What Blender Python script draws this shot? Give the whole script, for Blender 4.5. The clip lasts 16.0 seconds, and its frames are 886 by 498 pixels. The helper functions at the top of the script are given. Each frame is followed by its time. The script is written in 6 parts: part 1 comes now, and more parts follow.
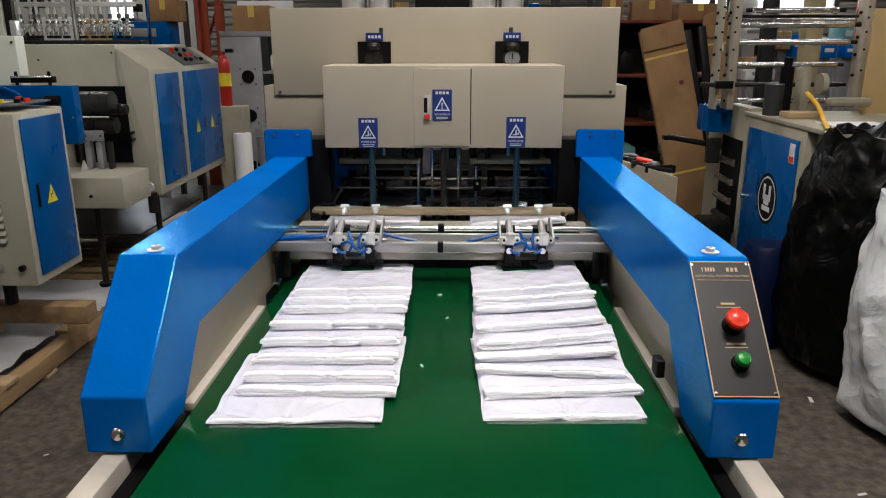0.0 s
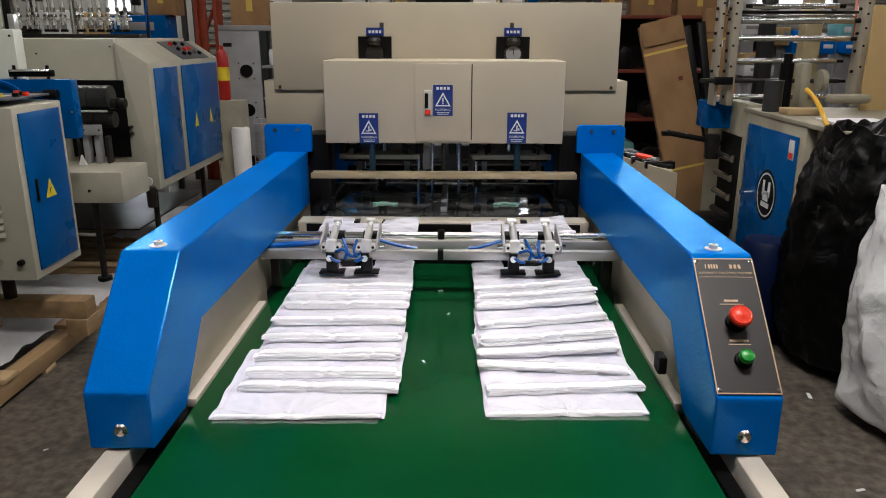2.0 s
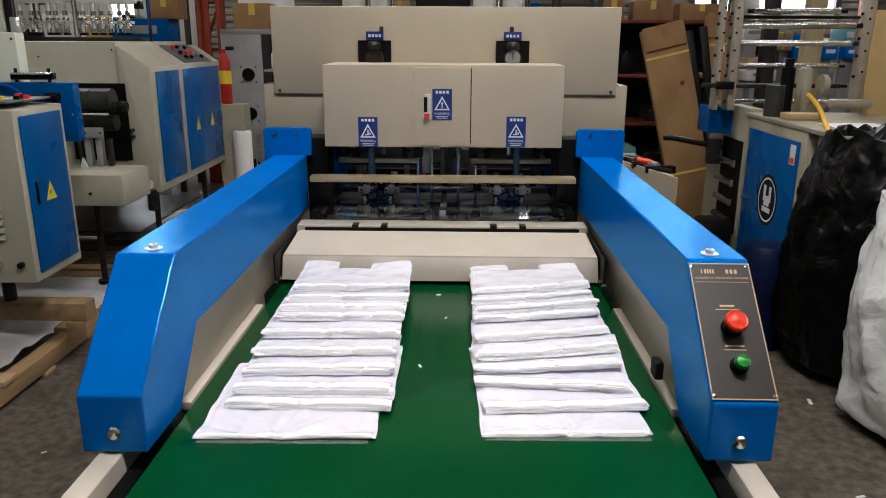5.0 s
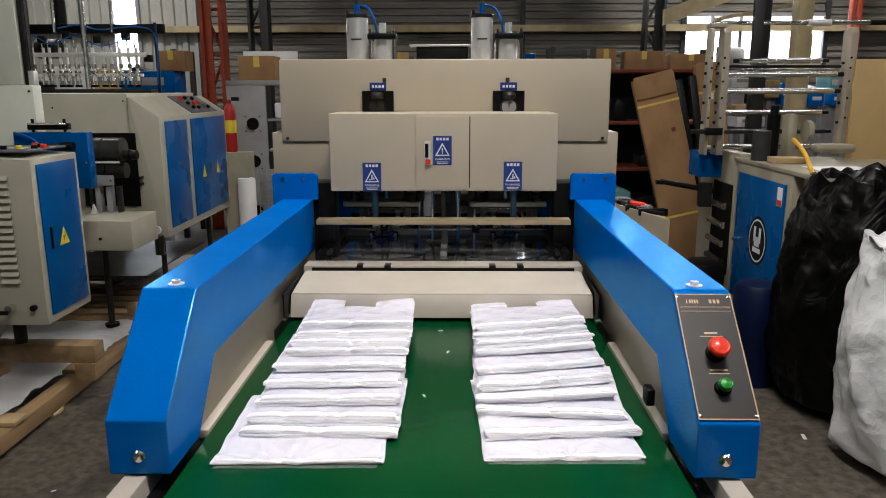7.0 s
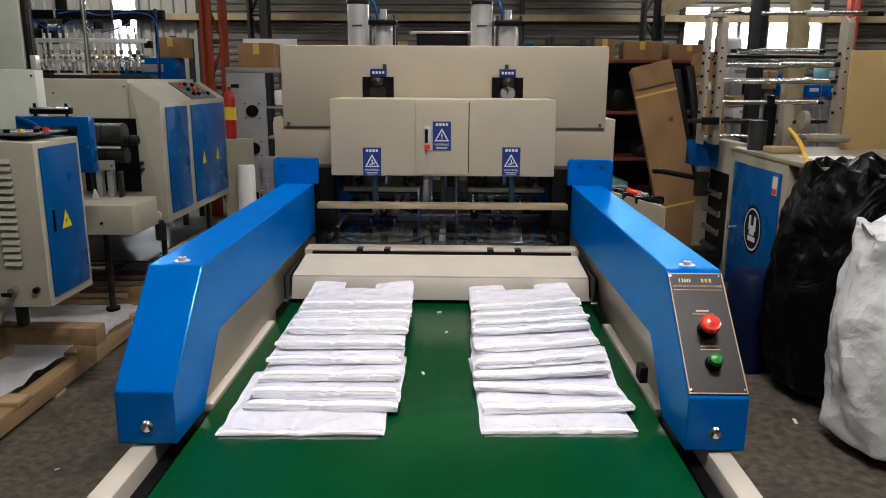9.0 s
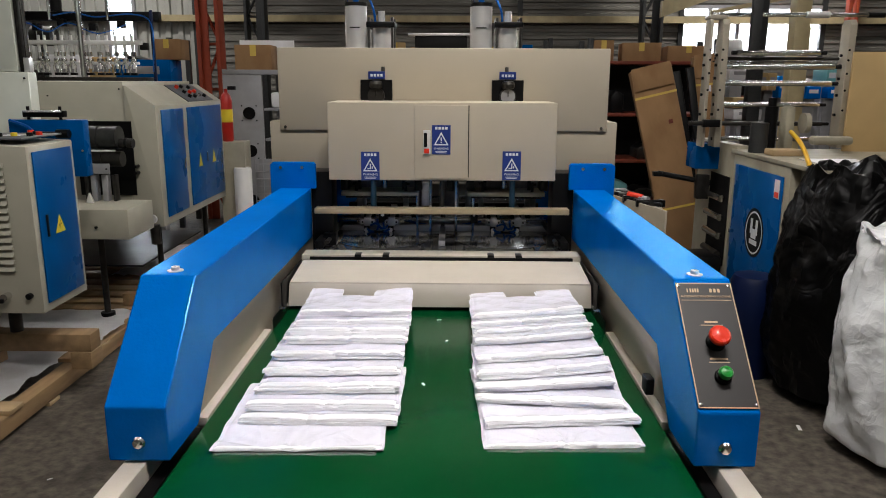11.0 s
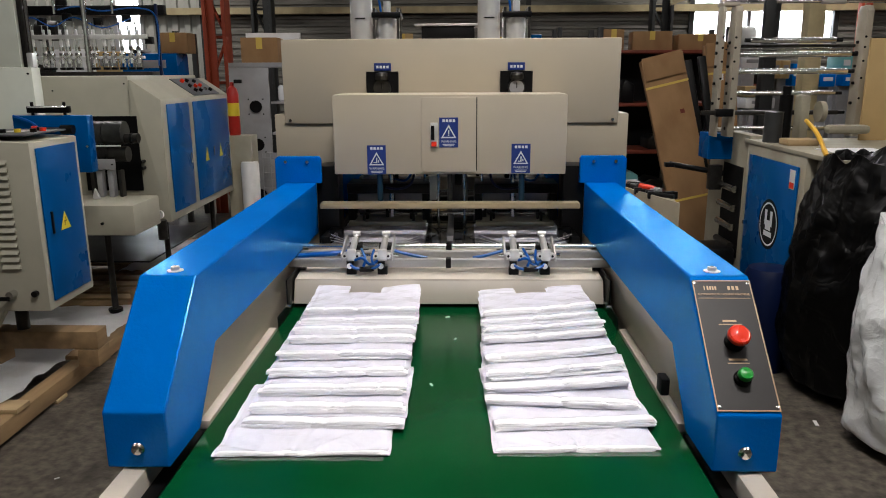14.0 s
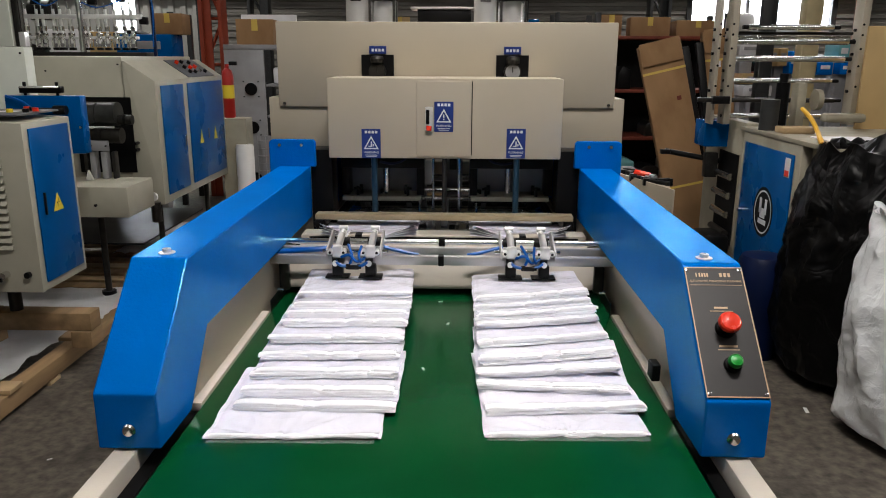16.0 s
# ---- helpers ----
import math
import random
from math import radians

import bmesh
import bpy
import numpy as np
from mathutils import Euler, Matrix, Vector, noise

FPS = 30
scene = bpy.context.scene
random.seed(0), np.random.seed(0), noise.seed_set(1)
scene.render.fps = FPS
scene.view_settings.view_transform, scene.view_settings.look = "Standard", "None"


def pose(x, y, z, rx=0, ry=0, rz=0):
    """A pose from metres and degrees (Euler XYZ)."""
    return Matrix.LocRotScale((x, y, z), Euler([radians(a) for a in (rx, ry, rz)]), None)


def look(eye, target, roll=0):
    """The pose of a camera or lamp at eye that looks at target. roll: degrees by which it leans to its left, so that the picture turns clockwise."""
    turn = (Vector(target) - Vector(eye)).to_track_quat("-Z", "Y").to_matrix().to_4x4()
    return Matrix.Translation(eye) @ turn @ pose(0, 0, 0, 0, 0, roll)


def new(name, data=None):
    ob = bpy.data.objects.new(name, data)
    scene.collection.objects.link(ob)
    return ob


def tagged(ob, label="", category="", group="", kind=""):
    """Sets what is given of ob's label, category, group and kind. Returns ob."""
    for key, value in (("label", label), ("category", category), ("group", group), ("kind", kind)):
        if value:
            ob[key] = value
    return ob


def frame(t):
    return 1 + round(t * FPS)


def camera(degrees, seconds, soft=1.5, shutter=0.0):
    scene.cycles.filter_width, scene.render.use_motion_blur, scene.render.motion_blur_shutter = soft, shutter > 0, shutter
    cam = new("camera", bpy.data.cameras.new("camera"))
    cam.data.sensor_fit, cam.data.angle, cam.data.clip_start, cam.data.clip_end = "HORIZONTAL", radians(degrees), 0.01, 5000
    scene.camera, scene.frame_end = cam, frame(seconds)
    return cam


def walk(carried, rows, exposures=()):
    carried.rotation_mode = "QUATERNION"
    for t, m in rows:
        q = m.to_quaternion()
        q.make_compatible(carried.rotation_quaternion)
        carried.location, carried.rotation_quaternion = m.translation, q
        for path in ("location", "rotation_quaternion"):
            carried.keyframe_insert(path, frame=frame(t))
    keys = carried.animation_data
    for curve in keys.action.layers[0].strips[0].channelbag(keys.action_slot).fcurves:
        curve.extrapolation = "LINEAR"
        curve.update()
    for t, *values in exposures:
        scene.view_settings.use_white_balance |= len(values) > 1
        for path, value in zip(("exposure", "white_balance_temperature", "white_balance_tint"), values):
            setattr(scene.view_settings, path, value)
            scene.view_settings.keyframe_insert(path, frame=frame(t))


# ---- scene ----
cam = camera(62.0, 16.0, 1.0)
PATH = [
    (0, (0.052, 0.038, 1.5), (0.013, 1.963, 0.958), -0.1),
    (0.5, (0.05, 0.049, 1.5), (0.018, 1.972, 0.952), -0.1),
    (1, (0.044, 0.051, 1.498), (0.011, 1.969, 0.933), 0.1),
    (1.5, (0.041, 0.046, 1.501), (0.01, 1.966, 0.944), 0.1),
    (2, (0.04, 0.04, 1.502), (0.009, 1.961, 0.947), 0.1),
    (2.5, (0.041, 0.038, 1.501), (0.015, 1.958, 0.943), 0.3),
    (3, (0.045, 0.036, 1.501), (0.013, 1.957, 0.945), 0.1),
    (3.5, (0.052, 0.035, 1.502), (0.02, 1.956, 0.949), -0.2),
    (5.8, (0.055, 0.047, 1.501), (0.013, 1.975, 0.972), 0.4),
    (6, (0.049, 0.033, 1.501), (0.006, 1.964, 0.982), 0.0),
    (6.5, (0.048, -0.016, 1.51), (0.013, 1.933, 1.064), -0.2),
    (7, (0.047, -0.069, 1.505), (0.012, 1.886, 1.082), -0.1),
    (7.5, (0.049, -0.101, 1.501), (0.014, 1.855, 1.089), -0.2),
    (8, (0.049, -0.112, 1.5), (0.01, 1.846, 1.095), 0.0),
    (8.5, (0.048, -0.116, 1.492), (0.022, 1.837, 1.061), -0.0),
    (9, (0.043, -0.114, 1.489), (0.015, 1.836, 1.042), 0.3),
    (9.2, (0.039, -0.112, 1.487), (0.021, 1.836, 1.035), 0.5),
    (11.5, (0.033, -0.046, 1.497), (0.012, 1.904, 1.054), 0.2),
    (12, (0.027, -0.022, 1.493), (0.021, 1.922, 1.022), 0.5),
    (12.5, (0.03, -0.004, 1.493), (0.012, 1.937, 1.009), 0.4),
    (13, (0.034, -0.002, 1.493), (0.001, 1.939, 1.011), 0.2),
    (13.5, (0.035, -0.008, 1.493), (-0.008, 1.934, 1.017), -0.1),
    (14, (0.04, -0.014, 1.496), (-0.008, 1.93, 1.03), -0.3),
    (14.5, (0.043, -0.015, 1.496), (-0.002, 1.93, 1.032), -0.3),
    (15, (0.043, -0.014, 1.495), (-0.002, 1.931, 1.029), -0.0),
    (15.5, (0.045, -0.013, 1.494), (0.008, 1.924, 0.999), 0.1),
    (16, (0.046, -0.012, 1.494), (0.01, 1.923, 0.989), 0.3),
]
walk(cam, [(t, look(eye, target, roll)) for t, eye, target, roll in PATH])

# ---------------------------------------------------------------- light
world = bpy.data.worlds.new("sky")
scene.world = world
world.use_nodes = True
sky = world.node_tree.nodes.new("ShaderNodeTexSky")
sky.sky_type, sky.sun_disc = "NISHITA", False
sky.sun_elevation, sky.sun_rotation = radians(48), radians(200)
world.node_tree.links.new(sky.outputs[0], world.node_tree.nodes["Background"].inputs[0])
world.node_tree.nodes["Background"].inputs[1].default_value = 0.12

sun = new("sun", bpy.data.lights.new("sun", "SUN"))
sun.data.energy, sun.data.angle, sun.data.color = 2.5, radians(0.5), (1, 0.95, 0.88)
sun.matrix_world = look((0, 0, 20), (-3, 10, 0))

scene.view_settings.exposure = 0.45
# unseen lamps; side and rear ones are fill added to brighten plates and walls
LAMPS = [(0.25, 3.4, 4.6, 52), (0.4, 0.5, 4.6, 98), (0.0, -2.6, 4.6, 9), (-3.8, 0.8, 4.6, 9), (3.8, 0.8, 4.6, 21),
         (3.6, 6.4, 4.6, 10), (-4.2, 6.2, 4.6, 26), (-4.7, 8.8, 4.6, 80), (4.3, 9.2, 4.6, 95)]
for lx, ly, lz, watts in LAMPS:
    lamp = new("unseen_light", bpy.data.lights.new("unseen_light", "AREA"))
    lamp.data.shape, lamp.data.size, lamp.data.size_y = "RECTANGLE", 1.2, 0.3
    lamp.data.energy, lamp.data.color = watts, (1.0, 0.948, 0.900)
    lamp.location = (lx, ly, lz - 0.09)


# ---------------------------------------------------------------- materials
def mat(name, color, rough=0.5, metal=0.0, var=0.12, scale=8.0, bump=0.0, bump_scale=200.0, spot=None, spot_amount=0.35, spot_scale=3.0,
        emit=0.0, stretch=(1, 1, 1), coat=0.0, per_object=0.0, spec=0.5, tint=None):
    """Principled material: two scales of colour variation, stains, bump and roughness variation."""
    m = bpy.data.materials.new(name)
    m.use_nodes = True
    nt = m.node_tree
    nodes, links = nt.nodes, nt.links
    p = nodes["Principled BSDF"]
    co = nodes.new("ShaderNodeTexCoord")
    mp = nodes.new("ShaderNodeMapping")
    mp.inputs["Scale"].default_value = stretch
    links.new(co.outputs["Object"], mp.inputs[0])
    n1 = nodes.new("ShaderNodeTexNoise")
    n1.inputs["Scale"].default_value, n1.inputs["Detail"].default_value = scale, 5
    links.new(mp.outputs[0], n1.inputs["Vector"])
    n2 = nodes.new("ShaderNodeTexNoise")
    n2.inputs["Scale"].default_value, n2.inputs["Detail"].default_value = spot_scale, 7
    links.new(mp.outputs[0], n2.inputs["Vector"])
    ramp = nodes.new("ShaderNodeValToRGB")
    c = color
    ramp.color_ramp.elements[0].position, ramp.color_ramp.elements[1].position = 0.3, 0.7
    ramp.color_ramp.elements[0].color = (*[v * (1 - var) for v in c], 1)
    ramp.color_ramp.elements[1].color = (*[min(1, v * (1 + var)) for v in c], 1)
    links.new(n1.outputs[0], ramp.inputs[0])
    out = ramp.outputs[0]
    if spot:
        r2 = nodes.new("ShaderNodeValToRGB")
        r2.color_ramp.elements[0].position, r2.color_ramp.elements[1].position = 0.52, 0.72
        r2.color_ramp.elements[0].color, r2.color_ramp.elements[1].color = (0, 0, 0, 1), (spot_amount,) * 3 + (1,)
        links.new(n2.outputs[0], r2.inputs[0])
        mx = nodes.new("ShaderNodeMix")
        mx.data_type = "RGBA"
        links.new(r2.outputs[0], mx.inputs["Factor"])
        links.new(out, mx.inputs["A"])
        mx.inputs["B"].default_value = (*spot, 1)
        out = mx.outputs["Result"]
    if per_object:
        oi = nodes.new("ShaderNodeObjectInfo")
        hs = nodes.new("ShaderNodeHueSaturation")
        mr = nodes.new("ShaderNodeMapRange")
        mr.inputs["To Min"].default_value, mr.inputs["To Max"].default_value = 1 - per_object, 1 + per_object
        links.new(oi.outputs["Random"], mr.inputs["Value"])
        links.new(mr.outputs[0], hs.inputs["Value"])
        links.new(out, hs.inputs["Color"])
        out = hs.outputs[0]
    links.new(out, p.inputs["Base Color"])
    rr = nodes.new("ShaderNodeMapRange")
    rr.inputs["To Min"].default_value, rr.inputs["To Max"].default_value = max(0.02, rough * 0.75), min(1, rough * 1.25)
    links.new(n2.outputs[0], rr.inputs["Value"])
    links.new(rr.outputs[0], p.inputs["Roughness"])
    p.inputs["Metallic"].default_value = metal
    p.inputs["Specular IOR Level"].default_value = spec
    p.inputs["Coat Weight"].default_value = coat
    if tint:
        p.inputs["Specular Tint"].default_value = (*tint, 1)
    if bump:
        n3 = nodes.new("ShaderNodeTexNoise")
        n3.inputs["Scale"].default_value, n3.inputs["Detail"].default_value = bump_scale, 3
        links.new(mp.outputs[0], n3.inputs["Vector"])
        b = nodes.new("ShaderNodeBump")
        b.inputs["Strength"].default_value, b.inputs["Distance"].default_value = bump, 0.002
        links.new(n3.outputs[0], b.inputs["Height"])
        links.new(b.outputs[0], p.inputs["Normal"])
    if emit:
        links.new(out, p.inputs["Emission Color"])
        p.inputs["Emission Strength"].default_value = emit
    return m


CREAM = mat("cream powder coat", (0.475, 0.42, 0.325), 0.42, var=0.05, scale=3, bump=0.12, bump_scale=500, spot=(0.41, 0.35, 0.26), spot_amount=0.22)
CREAM2 = mat("warm white paint", (0.545, 0.495, 0.425), 0.45, var=0.05, bump=0.1, bump_scale=400, spot=(0.35, 0.3, 0.22), spot_amount=0.2)
BLUE = mat("hammered blue gloss paint", (0.0, 0.132, 0.53), 0.5, 0.0, var=0.06, bump=0.42, bump_scale=150, spec=0.0)
_n, _l = BLUE.node_tree.nodes, BLUE.node_tree.links
_gloss, _mix, _rim = _n.new("ShaderNodeBsdfGlossy"), _n.new("ShaderNodeMixShader"), _n.new("ShaderNodeLayerWeight")
_gloss.inputs["Color"].default_value, _gloss.inputs["Roughness"].default_value = (0.30, 0.85, 1.0, 1), 0.07
_rim.inputs["Blend"].default_value = 0.22
_body = _n["Principled BSDF"]
_l.new(_body.inputs["Normal"].links[0].from_socket, _gloss.inputs["Normal"])
_weight = _n.new("ShaderNodeMapRange")
_weight.inputs["To Min"].default_value, _weight.inputs["To Max"].default_value = 0.02, 0.28
_l.new(_rim.outputs["Facing"], _weight.inputs["Value"])
_l.new(_weight.outputs[0], _mix.inputs[0])
_l.new(_body.outputs[0], _mix.inputs[1])
_l.new(_gloss.outputs[0], _mix.inputs[2])
_l.new(_mix.outputs[0], _n["Material Output"].inputs["Surface"])
BLUE_DARK = mat("deep blue panel paint", (0.0, 0.075, 0.27), 0.28, var=0.1, bump=0.15, bump_scale=400, spot=(0.0, 0.05, 0.16), spot_amount=0.3, spec=0.15, tint=(0.05, 0.6, 0.9))
BELT = mat("green conveyor belt", (0.0009, 0.052, 0.0150), 0.20, var=0.14, scale=5, bump=0.06, bump_scale=300, spot=(0.003, 0.075, 0.028), spot_amount=0.4, spec=0.13)
STEEL = mat("polished steel", (0.72, 0.72, 0.72), 0.18, 1.0, var=0.05, spot=(0.4, 0.38, 0.36), spot_amount=0.2)
ALU = mat("brushed aluminium", (0.50, 0.495, 0.49), 0.42, 0.75, var=0.10, bump=0.1, bump_scale=600, stretch=(0.1, 1, 1))
ALU_LIGHT = mat("pale cast aluminium", (0.80, 0.80, 0.79), 0.32, 0.55, var=0.06)
ALU_DARK = mat("worn dark roller steel", (0.05, 0.052, 0.052), 0.32, 0.7, var=0.3, scale=12)
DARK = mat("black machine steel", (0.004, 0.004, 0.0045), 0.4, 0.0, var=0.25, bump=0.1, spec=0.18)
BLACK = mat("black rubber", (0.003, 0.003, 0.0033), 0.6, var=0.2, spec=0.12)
GREASY = mat("dark oily iron", (0.035, 0.033, 0.03), 0.4, 0.7, var=0.3, scale=20)
GREY_STEEL = mat("grey steel panel", (0.2838, 0.2838, 0.2967), 0.5, 0.1, var=0.1, spot=(0.15, 0.13, 0.11), spot_amount=0.4)
RED = mat("glossy red plastic", (0.75, 0.035, 0.012), 0.28, var=0.03, coat=0.3)
GREEN = mat("green push button plastic", (0.0086, 0.258, 0.0301), 0.35, var=0.04)
PANEL = mat("dark anodised panel", (0.0172, 0.01462, 0.01548), 0.42, var=0.12)
GOLD = mat("pale gold lettering", (0.46, 0.32, 0.20), 0.45, 0.2, var=0.05)
WHITE_INK = mat("white print", (0.75, 0.76, 0.78), 0.5, var=0.04)
SIGN = mat("blue warning label", (0.01032, 0.0344, 0.2064), 0.4, var=0.05)
YELLOW = mat("yellow label", (0.72, 0.55, 0.03), 0.5, var=0.06)
YHOSE = mat("yellow hose", (0.75, 0.42, 0.03), 0.45, var=0.06)
HOSE = mat("blue air hose", (0, 0.085, 0.36), 0.3, var=0.06, spec=0.3)
WOOD = mat("pallet timber", (0.2924, 0.1892, 0.0946), 0.75, var=0.3, scale=14, bump=0.5, bump_scale=90, stretch=(1, 0.15, 1), spot=(0.12, 0.07, 0.035), per_object=0.15)
WOOD2 = mat("pale pallet timber", (0.3956, 0.2838, 0.1548), 0.75, var=0.25, scale=12, bump=0.5, bump_scale=90, stretch=(0.2, 1, 1), spot=(0.2, 0.12, 0.06), per_object=0.15)
CARD = mat("brown cardboard", (0.29, 0.165, 0.074), 0.85, var=0.16, scale=5, bump=0.2, bump_scale=120, spot=(0.17, 0.085, 0.035), spot_amount=0.65, spot_scale=4.0, stretch=(1, 1, 0.5))
CARD2 = mat("pale tan board", (0.4472, 0.3096, 0.1376), 0.8, var=0.08, scale=4, spot=(0.35, 0.22, 0.09), spot_amount=0.3)
TAPE = mat("yellow strapping", (0.60, 0.42, 0.08), 0.5, var=0.05)
PAPER = mat("dusty white sheet", (0.72, 0.72, 0.74), 0.8, var=0.1, scale=5, bump=0.4, bump_scale=12, spot=(0.4, 0.36, 0.31), spot_amount=0.4)
OXIDE = mat("bright red oxide paint", (0.30, 0.045, 0.016), 0.6, 0.0, var=0.2, scale=5, spot=(0.10, 0.03, 0.02))
RUST = mat("red oxide steel", (0.172, 0.0301, 0.0129), 0.65, 0.1, var=0.25, scale=6, spot=(0.06, 0.02, 0.015))
EXT_RED = mat("extinguisher red", (0.387, 0.0172, 0.0129), 0.35, var=0.05)
FLOOR_M = mat("stained concrete", (0.085, 0.072, 0.057), 0.6, var=0.65, scale=24, bump=0.9, bump_scale=70, spot=(0.020, 0.017, 0.014), spot_amount=0.85, spot_scale=3.2)
WALL_M = mat("corrugated grey sheet", (0.36, 0.365, 0.34), 0.55, 0.2, var=0.15, scale=1.2, spot=(0.14, 0.13, 0.11), spot_amount=0.5, spot_scale=0.8)
WALL_DARK = mat("dark weathered sheet", (0.165, 0.158, 0.14), 0.6, 0.1, var=0.3, scale=1.6, spot=(0.035, 0.03, 0.026), spot_amount=0.7, spot_scale=1.1, stretch=(0.6, 1, 3))
BEAM_M = mat("cream painted girder", (0.3612, 0.301, 0.172), 0.55, var=0.15, spot=(0.2, 0.14, 0.07))
COL_DARK = mat("dark steel column", (0.0258, 0.02752, 0.02838), 0.6, 0.2, var=0.2)
# cream darkened for the shade under the housing; blotches are wear
CREAM_SHADED = mat("worn cream bar paint, shade put in", (0.37, 0.30, 0.19), 0.4, var=0.1, spot=(0.22, 0.17, 0.1), spot_amount=0.4)
MINT = mat("pale mint machine paint", (0.60, 0.63, 0.55), 0.45, var=0.05, bump=0.1, bump_scale=400, spot=(0.42, 0.43, 0.36), spot_amount=0.25)
BEIGE = mat("beige stand paint", (0.36, 0.325, 0.26), 0.45, var=0.08, spot=(0.2, 0.16, 0.12), spot_amount=0.35)
FOAM = mat("white foam roll", (0.78, 0.77, 0.75), 0.8, var=0.04, bump=0.3, bump_scale=60)
CREAM_OLD = mat("dull cream paint", (0.31, 0.285, 0.215), 0.5, var=0.1, spot=(0.12, 0.095, 0.07), spot_amount=0.45)
GREY_CREAM = mat("greyish cream paint", (0.40, 0.385, 0.31), 0.45, var=0.05, bump=0.1, bump_scale=400, spot=(0.22, 0.2, 0.15), spot_amount=0.25)
NAVY = mat("navy plastic", (0.00086, 0.00688, 0.043), 0.5, var=0.1, spec=0.3)
ROD_M = mat("blued steel rod", (0.0215, 0.0602, 0.0946), 0.3, 0.5, var=0.1)
DESK_M = mat("dark grey desk paint", (0.086, 0.0903, 0.0989), 0.45, var=0.1)
TEAL = mat("pale teal machine paint", (0.14, 0.38, 0.38), 0.45, var=0.12)


def film_mat(name, color, trans, rough=0.28, bump=0.5, scale=14.0, deep=0.006, detail=6, spec=0.5, facet=0.0, facet_scale=28.0):
    """Thin plastic film: white scatter, a little light let through, a crinkled gloss."""
    m = bpy.data.materials.new(name)
    m.use_nodes = True
    nt = m.node_tree
    nodes, links = nt.nodes, nt.links
    p = nodes["Principled BSDF"]
    co = nodes.new("ShaderNodeTexCoord")
    n = nodes.new("ShaderNodeTexNoise")
    n.inputs["Scale"].default_value, n.inputs["Detail"].default_value, n.inputs["Distortion"].default_value = scale, detail, 1.2
    p.inputs["Specular IOR Level"].default_value = spec
    links.new(co.outputs["Object"], n.inputs["Vector"])
    n2 = nodes.new("ShaderNodeTexNoise")
    n2.inputs["Scale"].default_value, n2.inputs["Detail"].default_value = scale * 0.35, 4
    links.new(co.outputs["Object"], n2.inputs["Vector"])
    ramp = nodes.new("ShaderNodeValToRGB")
    ramp.color_ramp.elements[0].color = (*[v * 0.86 for v in color], 1)
    ramp.color_ramp.elements[1].color = (*color, 1)
    links.new(n2.outputs[0], ramp.inputs[0])
    links.new(ramp.outputs[0], p.inputs["Base Color"])
    p.inputs["Roughness"].default_value = rough
    p.inputs["Transmission Weight"].default_value = trans
    b = nodes.new("ShaderNodeBump")
    b.inputs["Strength"].default_value, b.inputs["Distance"].default_value = bump, deep
    ridge = nodes.new("ShaderNodeMath")
    ridge.operation = "ABSOLUTE"
    sub = nodes.new("ShaderNodeMath")
    sub.operation = "SUBTRACT"
    sub.inputs[1].default_value = 0.5
    links.new(n.outputs[0], sub.inputs[0])
    links.new(sub.outputs[0], ridge.inputs[0])
    links.new(ridge.outputs[0], b.inputs["Height"])
    links.new(b.outputs[0], p.inputs["Normal"])
    if facet:
        warp = nodes.new("ShaderNodeMix")
        warp.data_type = "VECTOR"
        warp.inputs["Factor"].default_value = 0.06
        links.new(co.outputs["Object"], warp.inputs["A"])
        links.new(n2.outputs["Color"], warp.inputs["B"])
        cells = nodes.new("ShaderNodeTexVoronoi")
        cells.inputs["Scale"].default_value = facet_scale
        links.new(warp.outputs["Result"], cells.inputs["Vector"])
        b2 = nodes.new("ShaderNodeBump")
        b2.inputs["Strength"].default_value, b2.inputs["Distance"].default_value = 1.0, facet
        links.new(cells.outputs["Distance"], b2.inputs["Height"])
        links.new(b.outputs[0], b2.inputs["Normal"])
        links.new(b2.outputs[0], p.inputs["Normal"])
    return m


BAG = film_mat("white bag film", (0.83, 0.82, 0.925), 0.0, 0.17, 0.5, 16, 0.005, 1, facet=0.0055, facet_scale=19.0)
# whiter copy of BAG; the hem's brightness is put into the colour
BAG_HEM_LIT = film_mat("white bag film, hem brightness put in", (0.95, 0.945, 0.985), 0.0, 0.30, 0.25, 18, 0.004, 1)
CLEAR_SHEET = film_mat("thin clear film", (0.8, 0.83, 0.82), 0.0, 0.15, 0.6, 10)
CLEAR_SHEET.node_tree.nodes["Principled BSDF"].inputs["Alpha"].default_value = 0.14
BLACK_FILM = film_mat("black sack film", (0.0018, 0.0018, 0.002), 0.0, 0.36, 0.9, 3.4, 0.045, 3, 0.16)
CLEAR_FILM = film_mat("milky sack film", (0.88, 0.90, 0.92), 0.0, 0.10, 0.7, 15, 0.008, 4, facet=0.004, facet_scale=26.0)


def glass_mat(name, tint, rough):
    m = bpy.data.materials.new(name)
    m.use_nodes = True
    p = m.node_tree.nodes["Principled BSDF"]
    p.inputs["Base Color"].default_value = (*tint, 1)
    p.inputs["Roughness"].default_value = rough
    p.inputs["Transmission Weight"].default_value = 1.0
    p.inputs["IOR"].default_value = 1.45
    return m


GLASS = glass_mat("clear plastic plate", (0.75, 0.8, 0.8), 0.04)
TABLE_M = mat("dark shiny die table", (0.30, 0.305, 0.31), 0.07, 0.85, var=0.2, scale=3)
DISC_M = mat("polished die disc", (0.52, 0.525, 0.53), 0.10, 0.85, var=0.25, scale=4)
DAY = bpy.data.materials.new("bright daylight")
DAY.use_nodes = True
DAY.node_tree.nodes["Principled BSDF"].inputs["Base Color"].default_value = (0.8, 0.8, 0.85, 1)
